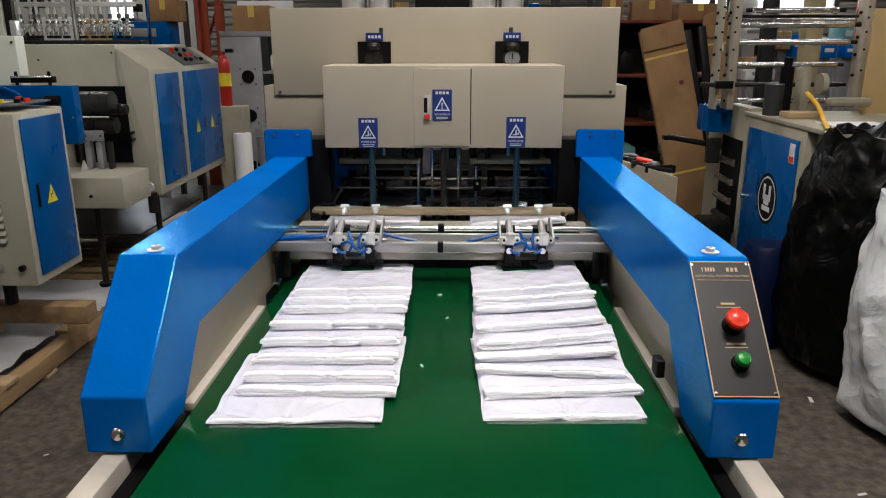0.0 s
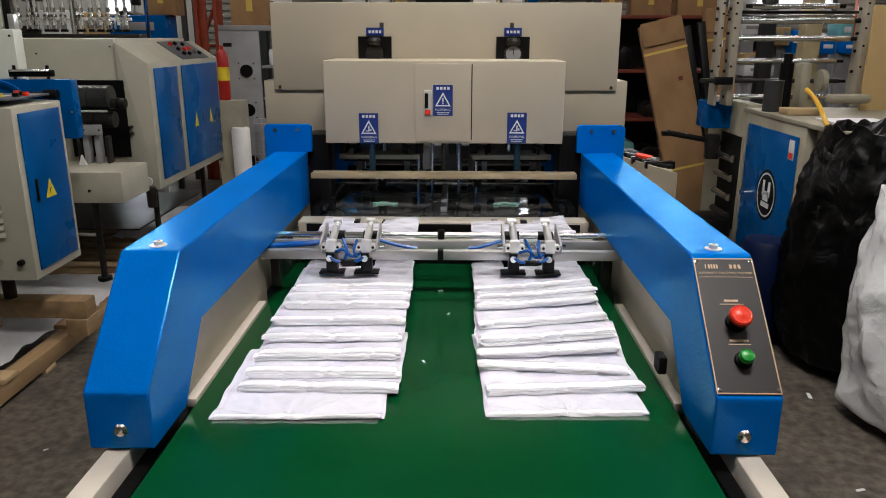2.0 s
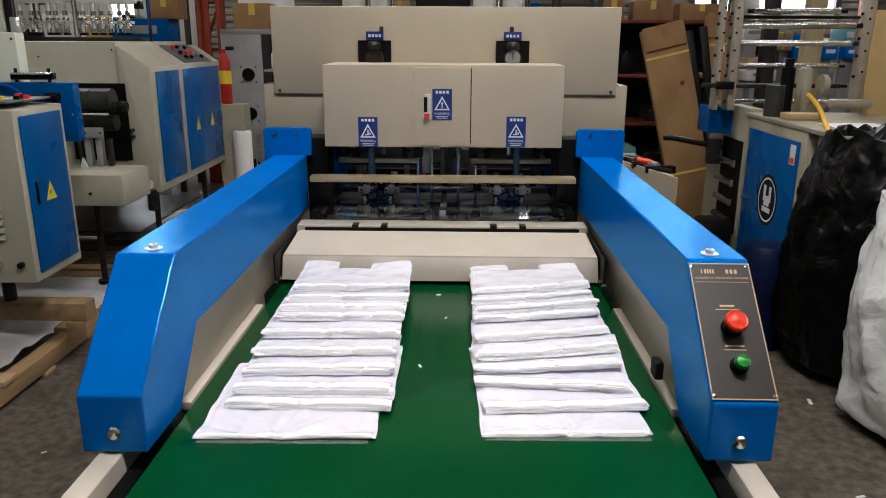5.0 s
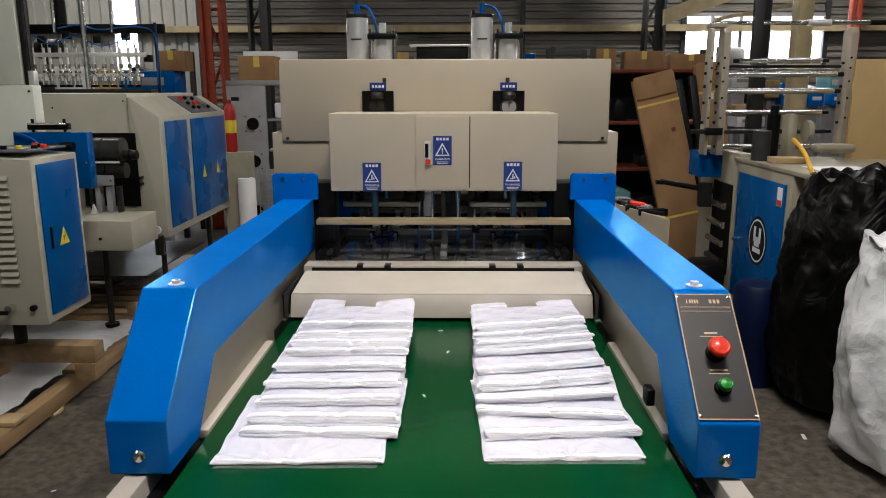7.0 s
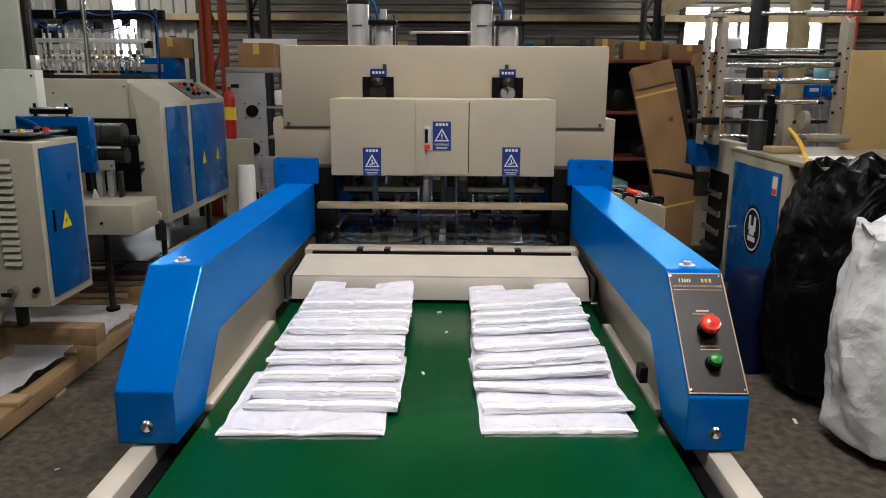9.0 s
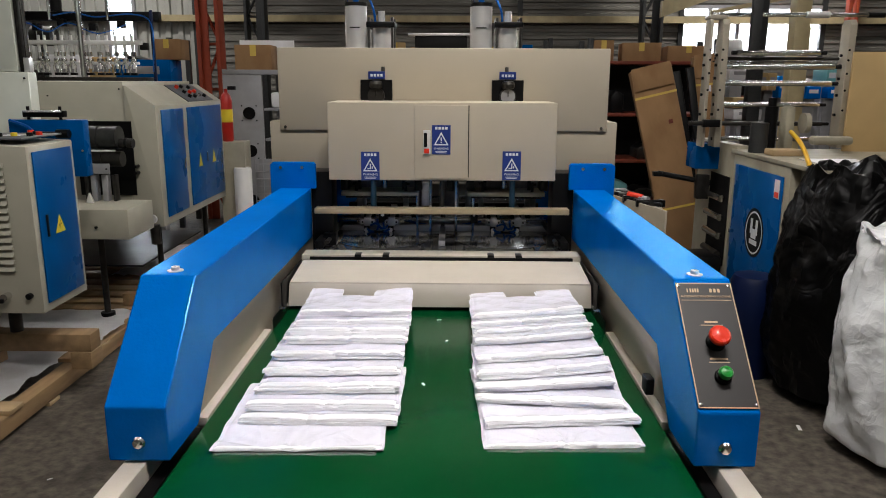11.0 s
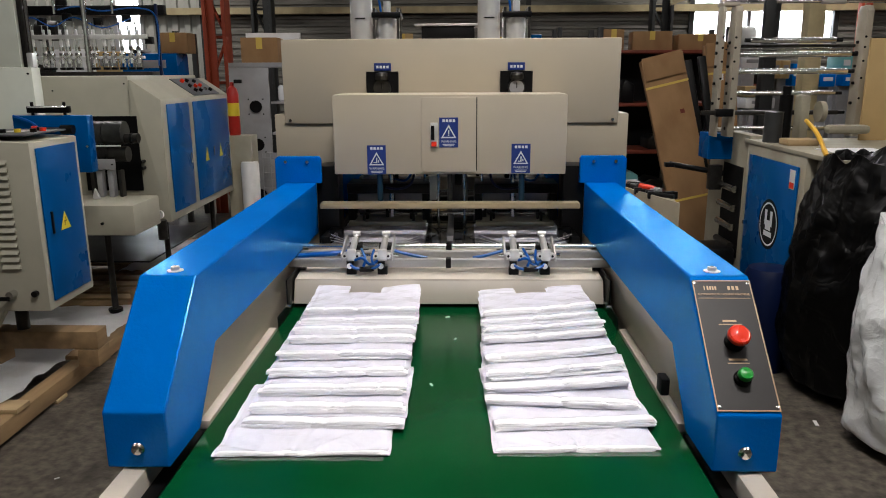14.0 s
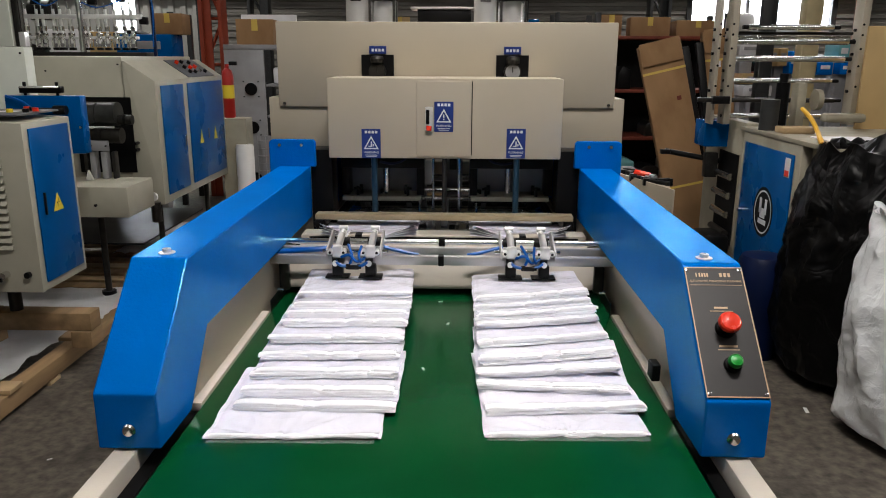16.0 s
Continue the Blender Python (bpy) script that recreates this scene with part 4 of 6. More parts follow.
def make_bundle(seed, w, length, label, thick=0.0165, fan=0.0, layers=4, wrinkle=1.0, skew=0.0, raise_side=0.0, flat=False):
    """A flat bundle of folded bags, bag upon bag: front edge at y = 0, the notched handle end at y = length, underside at z = 0.
    The plies stand up into a thick hem along the front and lie pressed together behind it."""
    rnd = random.Random(seed)
    bundle = thing("bag_bundle", (0, 0, 0), label, "plastic bags", "bundles of white bags")
    nx, ny = 42, 32
    cut_side = rnd.uniform(-1, 1)
    kinks = [(rnd.uniform(-0.4, 0.4) * w, rnd.uniform(0.004, 0.010), rnd.uniform(0.4, 1.0)) for _ in range(3)] + [(0.03 * cut_side, 0.008, 1.3)]
    hem = 0.011 if flat else rnd.uniform(0.017, 0.025)
    for k in range(layers):
        bm = B()
        x_off = rnd.uniform(-0.006, 0.006)
        y_off = rnd.uniform(-0.0024, 0.0024) + (0.001 * k if not flat else -0.001 * k)
        notch_w, notch_d = 0.17, 0.22 * 0.335 / length
        grid = {}
        sd = seed * 7.3 + k * 0.37
        spread = rnd.uniform(0.9, 1.1)

        def height(u, d):
            """Height of the whole pile of plies at a distance d behind the front."""
            x = (u - 0.5) * w
            swell = 1 + 0.22 * noise.noise(Vector((x * 9, sd * 0.1, 2.0)))
            if flat:
                up = 0.30 * math.exp(-((d - 0.006) / 0.008) ** 2)
            elif d < hem:
                up = 1.0
            else:
                up = math.exp(-((d - hem) / 0.012) ** 2)
            nose = min(1.0, 0.80 + d / 0.012)
            pinch = sum(a * math.exp(-((x - c) / wd) ** 2) for c, wd, a in kinks) * math.exp(-d / 0.05)
            return thick * (0.42 + 0.58 * up * swell) * nose * (1 - 0.28 * min(1, pinch))

        def rise(u, d):
            x = (u - 0.5) * w
            v = d / length
            big = noise.noise(Vector((x * 6 + seed, d * 9, seed))) * 0.0035
            q = Vector((x * 10 + sd, d * 14, 3 + sd))
            fade = max(0.12, min(1, (d - 0.012) * 30))
            fold = (0.35 - abs(noise.noise(q))) * 0.0050 * fade + (0.3 - abs(noise.noise(q * 2.1))) * 0.0014 * fade
            ray = 0.0
            if flat:
                a = math.atan2(x - 0.02 * cut_side, d + 0.004)
                ray = 0.0060 * noise.noise(Vector((a * 5.5, seed, 0.4))) * math.exp(-((d - 0.035) / 0.05) ** 2)
            lift = fan * max(0, v - 0.72) * max(0, (u - 0.5 if skew else abs(u - 0.5)) - 0.18) * (1.0 + 0.9 * k)
            side = raise_side * max(0, u - 0.2) ** 1.5 * max(0.2, 1 - v)
            return (big + fold) * wrinkle * (0.35 + 0.65 * k / layers) + ray + lift + side

        def solid(i, j):
            u, v = (i + 0.5) / nx, ((j + 0.5) / ny) ** 1.7
            return not (v > 1 - notch_d and abs(u - 0.5 - 0.04 * cut_side) < notch_w)

        def vert(i, j, top):
            if (i, j, top) not in grid:
                u, v = i / nx, (j / ny) ** 1.7
                x, d = (u - 0.5) * w, v * length
                jag = 0.0024 * noise.noise(Vector((u * 6, sd * 3, 0.5))) * max(0, 1 - d / 0.03)
                dent = sum(0.0035 * a * math.exp(-((x - c) / wd) ** 2) for c, wd, a in kinks) * max(0, 1 - d / 0.04)
                edge = 0.004 * noise.noise(Vector((v * 5, sd * 3, 7.5))) if i in (0, nx) else 0
                level = (k + (0.93 if top else 0.0)) / layers * spread
                z = height(u, d) * level + rise(u, d) - (0.003 * max(0, abs(u - 0.5) - 0.46) / 0.04 if top else 0)
                back = 0.0016 if top and j == 0 else 0
                grid[i, j, top] = bm.verts.new((x + x_off + edge, d + y_off + jag + dent + back + skew * x, max(z, 0.0004 if not top else 0.001)))
            return grid[i, j, top]
        for i in range(nx):
            for j in range(ny):
                if not solid(i, j):
                    continue
                # faces along the hem take the brightened copy of the film
                hem_lit = 1 if (j / ny) ** 1.7 * length < hem else 0
                bm.faces.new([vert(i, j, 1), vert(i + 1, j, 1), vert(i + 1, j + 1, 1), vert(i, j + 1, 1)]).material_index = hem_lit
                bm.faces.new([vert(i, j, 0), vert(i, j + 1, 0), vert(i + 1, j + 1, 0), vert(i + 1, j, 0)])
                for di, dj, e in ((-1, 0, ((i, j + 1), (i, j))), (1, 0, ((i + 1, j), (i + 1, j + 1))), (0, -1, ((i, j), (i + 1, j))), (0, 1, ((i + 1, j + 1), (i, j + 1)))):
                    a, b = i + di, j + dj
                    if not (0 <= a < nx and 0 <= b < ny) or not solid(a, b):
                        # rim faces take the brightened copy too
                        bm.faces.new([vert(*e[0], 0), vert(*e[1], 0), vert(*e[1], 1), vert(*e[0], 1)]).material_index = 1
        bag = part("bag", bm, BAG, bundle)
        bag.data.materials.append(BAG_HEM_LIT)
    return bundle


# each bundle on the belt: middle of the front edge at the end of the feed, width, slant of the front edge
ROW_LEFT = [(-0.269, 1.278, 0.337, 1.2), (-0.251, 1.378, 0.338, -0.1), (-0.249, 1.431, 0.330, 1.3), (-0.246, 1.505, 0.322, 2.4), (-0.247, 1.589, 0.324, 2.6),
            (-0.249, 1.678, 0.326, 2.2), (-0.242, 1.773, 0.322, 2.6), (-0.241, 1.827, 0.321, 2.4), (-0.240, 1.890, 0.321, 2.6)]
ROW_RIGHT = [(0.268, 1.303, 0.315, 2.5), (0.283, 1.385, 0.334, 4.4), (0.262, 1.467, 0.330, -4.8), (0.260, 1.532, 0.323, 4.5), (0.264, 1.593, 0.322, 8.5),
             (0.265, 1.687, 0.324, 9.5), (0.261, 1.791, 0.320, 8.0), (0.262, 1.841, 0.322, 8.5), (0.260, 1.900, 0.322, 10.0)]
LIFTS = [0.771, 0.779, 0.787, 0.796, 0.804, 0.811, 0.818, 0.823, 0.827]
SHIFT = 0.066
stack = []
rnd = random.Random(5)
for side, row in ((-1, ROW_LEFT), (1, ROW_RIGHT)):
    for i, ((x, y, wid, slant), z) in enumerate(zip(row, LIFTS)):
        askew = side > 0 and i > 2
        ob = make_bundle(31 + i + (50 if side > 0 else 0), wid, BAG_L if i < 5 else 0.30,
                         "bundle of white plastic carrier bags lying on the belt" if i == 0 else "bundle of white plastic carrier bags overlapping the next",
                         wrinkle=1.0 if i == 0 else 0.8, fan=0.05 if i == 8 and side > 0 else 0.0, flat=i == 0,
                         skew=math.tan(radians(slant)) if askew else 0.0, raise_side=0.012 if askew else 0.0)
        stack.append((ob, x, y + SHIFT, z, (-1.0 if i < 3 else -2.0) if i else 0.0, rnd.uniform(-0.8, 0.8) if askew else slant))
incoming = []
for side, xc in ((-1, -0.240), (1, 0.262)):
    ob = make_bundle(91 + side, 0.320, 0.27, "bundle of white carrier bags drawn onto the stack", fan=0.03,
                     skew=math.tan(radians(10)) if side > 0 else 0.0, raise_side=0.012 if side > 0 else 0.0)
    incoming.append((ob, xc, 2.4 if side < 0 else 1.0))
slips = []
for x, y, wid, turn in ((-0.272, 1.262, 0.325, 0.8), (0.270, 1.286, 0.318, 1.2)):
    bm = B()
    n = 16
    rim = [[bm.verts.new(((i / n - 0.5) * wid, 0.004 * noise.noise((i * 0.5, wid * 9, j)) + (0.06 if j else 0), 0.0006 + 0.0022 * abs(noise.noise((i * 0.4, j * 2.0, 5.0))))) for i in range(n + 1)] for j in range(2)]
    sheet = [bm.faces.new([rim[0][i], rim[0][i + 1], rim[1][i + 1], rim[1][i]]) for i in range(n)]
    bmesh.ops.solidify(bm, geom=sheet, thickness=0.0004)
    ob = tagged(part("film_slip", bm, CLEAR_SHEET, None), "clear plastic film slip under the first bags", "film", "film slips")
    slips.append((ob, x, y + SHIFT, turn))
punched = []
for side, xc in ((-1, -0.262), (1, 0.262)):
    ob = make_bundle(71 + side, 0.33, 0.40, "bundle of white carrier bags lying under the punch", fan=0.13, wrinkle=0.8, flat=True)
    punched.append((ob, xc))


def make_offcut(x, seed):
    bm = B()
    n = 14
    pts = []
    for k in range(n + 1):
        a = math.pi * (0.12 + 0.76 * k / n)
        pts.append((0.052 * math.cos(a), 0.050 * math.sin(a)))
    for k in range(n, -1, -1):
        a = math.pi * (0.12 + 0.76 * k / n)
        pts.append((0.036 * math.cos(a), 0.026 * math.sin(a)))
    vs = [bm.verts.new((px, py, 0.0)) for px, py in pts]
    top = [bm.verts.new((px * 1.02 + 0.002, py, 0.004 + 0.002 * math.sin(k))) for k, (px, py) in enumerate(pts)]
    bm.faces.new(list(reversed(vs)))
    bm.faces.new(top)
    for k in range(len(pts)):
        j = (k + 1) % len(pts)
        bm.faces.new([vs[k], vs[j], top[j], top[k]])
    ob = part("punch_offcut", bm, TEAL_FILM, None)
    return tagged(ob, "crescent shaped pale green film offcut on the table", "offcut", "punched offcuts")


TEAL_FILM = film_mat("pale green film", (0.36, 0.66, 0.58), 0.0, 0.3, 0.3, 20)
offcuts = [(make_offcut(x, 3), x) for x in (-0.225, 0.235)]


# ---------------------------------------------------------------- left side: bag making machine
def make_left_cabinet():
    c = thing("control_cabinet", (-1.95, 3.3, 0.0), "cream control cabinet with a blue door and louvres", "cabinet")
    body = part("body", prism(B(), [(-2.30, 0.46), (-2.30, 1.235), (-1.80, 1.212), (-1.80, 0.46)], 3.10, 3.50, 0.006, 2, "y"), GREY_CREAM, c)
    part("skirt", prism(B(), [(-2.29, 0.30), (-2.29, 0.459), (-2.02, 0.459), (-2.12, 0.30)], 3.12, 3.16, 0.003, 1, "y"), GREY_CREAM, c)
    for x, y in ((-2.25, 3.33), (-2.08, 3.33)):
        part("foot", cyl(B(), (x, y, 0.298), (x, y, 0.46), 0.03, 16), GREASY, c)
    door = part("door", box(B(), -1.798, -1.792, 3.135, 3.465, 0.50, 1.185, 0.002), BLUE_DARK, c, "blue cabinet door")
    part("door_handle", box(B(), -1.791, -1.782, 3.18, 3.19, 0.80, 0.90, 0.002), DARK, door)
    b = B()
    v = [b.verts.new(p) for p in ((-1.7905, 3.25, 0.80), (-1.7905, 3.34, 0.80), (-1.7905, 3.295, 0.885))]
    b.faces.new(v)
    part("warning_triangle", b, YELLOW, door, "yellow warning triangle", smooth=False)
    b = B()
    prism(b, [(3.29, 0.815), (3.285, 0.84), (3.30, 0.838), (3.297, 0.862), (3.306, 0.835), (3.295, 0.836)], -1.7900, -1.7897)
    part("flash_mark", b, DARK, door, smooth=False)
    for k in range(15):
        z = 0.66 + k * 0.033
        part("louvre", prism(B(), [(3.099, z), (3.085, z), (3.099, z + 0.02)], -1.985, -1.905), GREY_CREAM, c)
    part("knob", cyl(B(), (-1.855, 3.08, 0.545), (-1.855, 3.10, 0.545), 0.014, 12), DARK, c)
    part("lock", cyl(B(), (-1.955, 3.06, 0.545), (-1.955, 3.10, 0.545), 0.017, 12), STEEL, c)
    part("lever", box(B(), -2.0, -1.955, 3.055, 3.065, 0.52, 0.54, 0.003), DARK, c)
    part("desk", box(B(), -2.28, -1.83, 3.13, 3.47, 1.238, 1.246, 0.002), DESK_M, c, "dark grey control desk")
    for x, y, mt in ((-2.03, 3.20, DARK), (-1.98, 3.22, DARK), (-1.93, 3.25, YELLOW), (-1.86, 3.33, RED), (-1.89, 3.36, DARK), (-1.95, 3.42, RED), (-1.87, 3.27, DARK), (-2.10, 3.3, DARK)):
        part("push_button", cyl(B(), (x, y, 1.246), (x, y, 1.262), 0.014, 12), mt, c)
    part("notice", box(B(), -2.0, -1.92, 3.26, 3.34, 1.2465, 1.248), PAPER, c)
    return c


make_left_cabinet()


def make_bag_machine():
    m = thing("bag_making_machine", (-2.4, 4.6, 0.0), "large cream bag making machine with blue doors", "machine")
    # side cabinet with two doors under a slanted desk
    prof = [(-1.94, 0.60), (-1.94, 1.462), (-1.925, 1.462), (-1.752, 1.345), (-1.752, 0.60)]
    part("door_cabinet", prism(B(), prof, 4.43, 5.72, 0.006, 2, "y"), GREY_CREAM, m, "cream cabinet with a slanted top")
    for y0, y1 in ((4.50, 4.87), (4.95, 5.67)):
        d = part("door", box(B(), -1.750, -1.744, y0, y1, 0.65, 1.315, 0.002), BLUE_DARK, m, "blue steel door")
        part("door_handle", box(B(), -1.743, -1.735, y1 - 0.05 if y0 < 4.9 else 5.28, y1 - 0.035 if y0 < 4.9 else 5.295, 0.92, 0.99, 0.002), STEEL, d)
        if y0 > 4.9:
            for yc in (5.15, 5.45):
                b = B()
                b.faces.new([b.verts.new(p) for p in ((-1.7430, yc - 0.04, 0.90), (-1.7430, yc + 0.04, 0.90), (-1.7430, yc, 1.00))])
                part("warning_triangle", b, YELLOW, d, smooth=False)
    nx, nz = -0.155, -0.288
    b = B()
    box(b, -0.098, 0.098, -0.265, 0.265, 0, 0.006, 0.002)
    bmesh.ops.transform(b, matrix=Matrix.Translation((-1.8385, 5.285, 1.4045)) @ Matrix.Rotation(radians(34.1), 4, "Y"), verts=b.verts)
    desk = part("desk", b, DESK_M, m, "grey slanted control desk")
    for k, (u, y, mt) in enumerate(((-0.055, 5.14, RED), (-0.06, 5.24, DARK), (-0.05, 5.36, DARK), (0.0, 5.16, DARK), (0.005, 5.26, RED), (0.0, 5.36, RED), (0.05, 5.15, DARK), (0.055, 5.24, DARK), (0.05, 5.34, STEEL), (0.055, 5.44, DARK))):
        mm = Matrix.Translation((-1.8385, y, 1.4045)) @ Matrix.Rotation(radians(34.1), 4, "Y")
        b = cyl(B(), (u, 0, 0.006), (u, 0, 0.026), 0.014, 12)
        bmesh.ops.transform(b, matrix=mm, verts=b.verts)
        part("push_button", b, mt, desk)
    # main body
    part("main_frame", box(B(), -4.2, -1.942, 4.44, 5.6, 0.62, 1.485, 0.006), GREY_CREAM, m)
    for x, z in ((-2.30, 1.25), (-2.22, 1.25), (-1.965, 1.44), (-1.965, 1.18), (-2.4, 1.40)):
        part("frame_screw", cyl(B(), (x, 4.434, z), (x, 4.441, z), 0.005, 10), DARK, m)
    part("left_column", box(B(), -3.2, -2.072, 3.67, 3.75, 0.5, 1.53, 0.006), MINT, m, "pale mint machine column")
    part("upper_panel", box(B(), -3.2, -2.125, 3.68, 3.75, 1.531, 2.4, 0.006), MINT, m, "tall pale mint panel")
    part("guide_bar", box(B(), -2.118, -2.100, 3.69, 3.72, 1.531, 2.2, 0.002), GREASY, m)
    part("guide_shaft", cyl(B(), (-2.085, 3.71, 1.531), (-2.085, 3.71, 2.2), 0.010, 12), STEEL, m)
    part("guide_foot", box(B(), -2.10, -2.07, 3.69, 3.73, 1.531, 1.60, 0.003), ALU_LIGHT, m)
    for z in (1.50, 1.25):
        part("frame_screw", cyl(B(), (-2.09, 3.662, z), (-2.09, 3.671, z), 0.005, 10), DARK, m)
    part("front_box", box(B(), -2.36, -1.742, 3.90, 4.25, 0.632, 0.80, 0.006), GREY_CREAM, m, "low cream cover box")
    part("screw", cyl(B(), (-1.92, 3.89, 0.70), (-1.92, 3.90, 0.70), 0.008, 10), DARK, m)
    blue = part("gear_cover", box(B(), -2.16, -1.79, 3.60, 3.665, 1.02, 1.30, 0.005), BLUE_DARK, m, "blue gear cover with a black hand knob")
    part("cover_screw", cyl(B(), (-1.80, 3.592, 1.15), (-1.80, 3.60, 1.15), 0.006, 10), STEEL, blue)
    part("hand_knob", cyl(B(), (-1.90, 3.56, 1.235), (-1.84, 3.56, 1.235), 0.022, 14), DARK, blue)
    part("knob_shaft", cyl(B(), (-2.0, 3.58, 1.235), (-1.90, 3.57, 1.235), 0.010, 10), GREASY, blue)
    part("thin_hose", tube(B(), [(-2.14, 3.58, 1.30), (-2.05, 3.57, 1.27), (-2.0, 3.57, 1.22), (-1.98, 3.58, 1.18)], 0.006), HOSE, blue)
    rail = part("top_rail", box(B(), -2.09, -1.885, 3.61, 3.65, 1.312, 1.345, 0.004), DARK, m)
    part("rail_strip", cyl(B(), (-2.08, 3.606, 1.34), (-1.89, 3.606, 1.34), 0.005, 8), STEEL, rail)
    for x in (-2.07, -1.91):
        part("rail_bolt", cyl(B(), (x, 3.63, 1.30), (x, 3.63, 1.365), 0.008, 8), DARK, rail)
    # black sheet puts in the shade of the open roller bay
    part("bay_shade", box(B(), -2.25, -1.905, 4.425, 4.438, 0.80, 1.25), BLACK, m)
    for x0, x1 in ((-2.10, -1.995), (-1.990, -1.882)):
        part("roller", cyl(B(), (x0, 4.2, 1.17), (x1, 4.2, 1.17), 0.066, 28), ALU_DARK, m, "worn grey roller")
        part("roller", cyl(B(), (x0, 4.22, 1.045), (x1, 4.22, 1.045), 0.045, 24), GREASY, m)
        part("roller_strip", cyl(B(), (x0, 4.13, 1.100), (x1, 4.13, 1.100), 0.006, 10), ALU_LIGHT, m)
    part("roller_shaft", cyl(B(), (-1.882, 4.2, 1.137), (-1.805, 4.2, 1.137), 0.028, 20), GREASY, m)
    part("shaft_collar", cyl(B(), (-1.85, 4.2, 1.137), (-1.835, 4.2, 1.137), 0.031, 20), DARK, m)
    part("cross_plate", box(B(), -2.06, -1.93, 4.14, 4.15, 0.965, 1.025, 0.003), GREY_STEEL, m)
    for x in (-1.945, -2.03):
        part("plate_screw", cyl(B(), (x, 4.132, 0.995), (x, 4.14, 0.995), 0.005, 8), DARK, m)
    for x, w_, mt in ((-2.09, 0.012, GREASY), (-2.05, 0.016, GREY_STEEL), (-1.985, 0.016, GREY_STEEL), (-1.93, 0.010, GREASY)):
        part("bay_plate", box(B(), x - w_, x + w_, 4.18, 4.23, 0.80, 0.955, 0.004), mt, m)
    part("bay_wedge", prism(B(), [(-2.075, 0.80), (-2.055, 0.86), (-2.03, 0.80)], 4.12, 4.14, 0.002, 1, "y"), ALU_LIGHT, m)
    for y, z in ((4.42, 0.98), (4.42, 0.94)):
        part("side_knob", cyl(B(), (-1.885, 4.38, z), (-1.885, 4.43, z), 0.010, 10), DARK, m)
    for x, y in ((-2.0, 4.1), (-1.86, 4.6), (-1.86, 5.5), (-3.9, 4.5), (-3.9, 5.4)):
        part("machine_foot", cyl(B(), (x, y, 0.14), (x, y, 0.63), 0.018, 16), GREASY, m)
        part("foot_plate", cyl(B(), (x, y, 0.12), (x, y, 0.15), 0.040, 16), DARK, m)
    part("air_unit", cyl(B(), (-1.80, 4.40, 0.50), (-1.80, 4.40, 0.62), 0.03, 14), GREASY, m)
    part("air_gauge", cyl(B(), (-1.80, 4.36, 0.66), (-1.80, 4.38, 0.66), 0.028, 16), ALU_LIGHT, m)
    # added dark sheet stands for the shade beneath the machine
    part("under_shade", box(B(), -3.8, -1.9, 4.4, 5.5, 0.35, 0.36), DARK, m)
    # gantry with a row of clamps over the body
    gy = 5.3
    part("gantry_post", box(B(), -3.06, -3.02, gy, gy + 0.04, 1.44, 1.97, 0.003), DARK, m)
    part("gantry_post", box(B(), -2.09, -2.07, gy, gy + 0.02, 1.44, 1.97, 0.003), NAVY, m)
    part("gantry_beam", box(B(), -3.08, -2.04, gy + 0.05, gy + 0.10, 1.90, 1.965, 0.004), DARK, m)
    part("gantry_bar", box(B(), -3.0, -2.15, gy - 0.02, gy + 0.02, 1.735, 1.765, 0.003), ALU_LIGHT, m)
    part("gantry_bar", box(B(), -2.98, -2.2, gy + 0.03, gy + 0.05, 1.60, 1.62, 0.003), ALU_LIGHT, m)
    part("gantry_ledge", box(B(), -3.05, -2.1, gy - 0.1, gy + 0.1, 1.486, 1.512, 0.003), GREASY, m)
    rr = random.Random(8)
    for k in range(13):
        x = -2.96 + 0.062 * k + rr.uniform(-0.012, 0.012)
        cl = part("clamp", cyl(B(), (x, gy, 1.57), (x, gy, 1.80), 0.010, 10), ALU_LIGHT, m, "small chromed clamp")
        jaw = B()
        for sx in (-1, 1):
            cyl(jaw, (x, gy - 0.012, 1.625), (x + sx * 0.022, gy - 0.012, 1.585), 0.007, 8)
            cyl(jaw, (x + sx * 0.022, gy - 0.012, 1.587), (x + sx * 0.016, gy - 0.012, 1.545), 0.007, 8)
        box(jaw, x - 0.016, x + 0.016, gy - 0.02, gy + 0.02, 1.615, 1.640, 0.004)
        part("clamp_jaw", jaw, STEEL, cl)
        part("clamp_pad", box(B(), x - 0.02, x + 0.02, gy - 0.02, gy + 0.02, 1.525, 1.543, 0.004), DARK, cl)
        part("clamp_rod", cyl(B(), (x - 0.018, gy + 0.02, 1.70), (x - 0.018, gy + 0.02, 1.85), 0.005, 8), STEEL, cl)
        part("clamp_collar", cyl(B(), (x, gy, 1.655), (x, gy, 1.685), 0.017, 10), STEEL, cl)
    for x, z in ((-2.9, 1.83), (-2.72, 1.86), (-2.5, 1.83), (-2.3, 1.85), (-2.15, 1.70)):
        part("clamp_valve", box(B(), x - 0.025, x + 0.025, gy, gy + 0.05, z, z + 0.05, 0.004), DARK, m)
    part("gantry_hose", tube(B(), [(-3.04, gy - 0.02, 1.55), (-3.03, gy - 0.03, 1.80), (-2.95, gy - 0.02, 1.88), (-2.8, gy - 0.03, 1.82), (-2.65, gy - 0.02, 1.88), (-2.45, gy - 0.03, 1.81), (-2.25, gy - 0.02, 1.87)], 0.004), HOSE, m)
    part("gantry_hose", tube(B(), [(-2.75, gy - 0.03, 1.93), (-2.6, gy - 0.04, 1.95), (-2.45, gy - 0.03, 1.92), (-2.2, gy - 0.02, 1.94), (-2.07, gy - 0.02, 1.87), (-2.08, gy - 0.02, 1.55)], 0.005), HOSE, m)
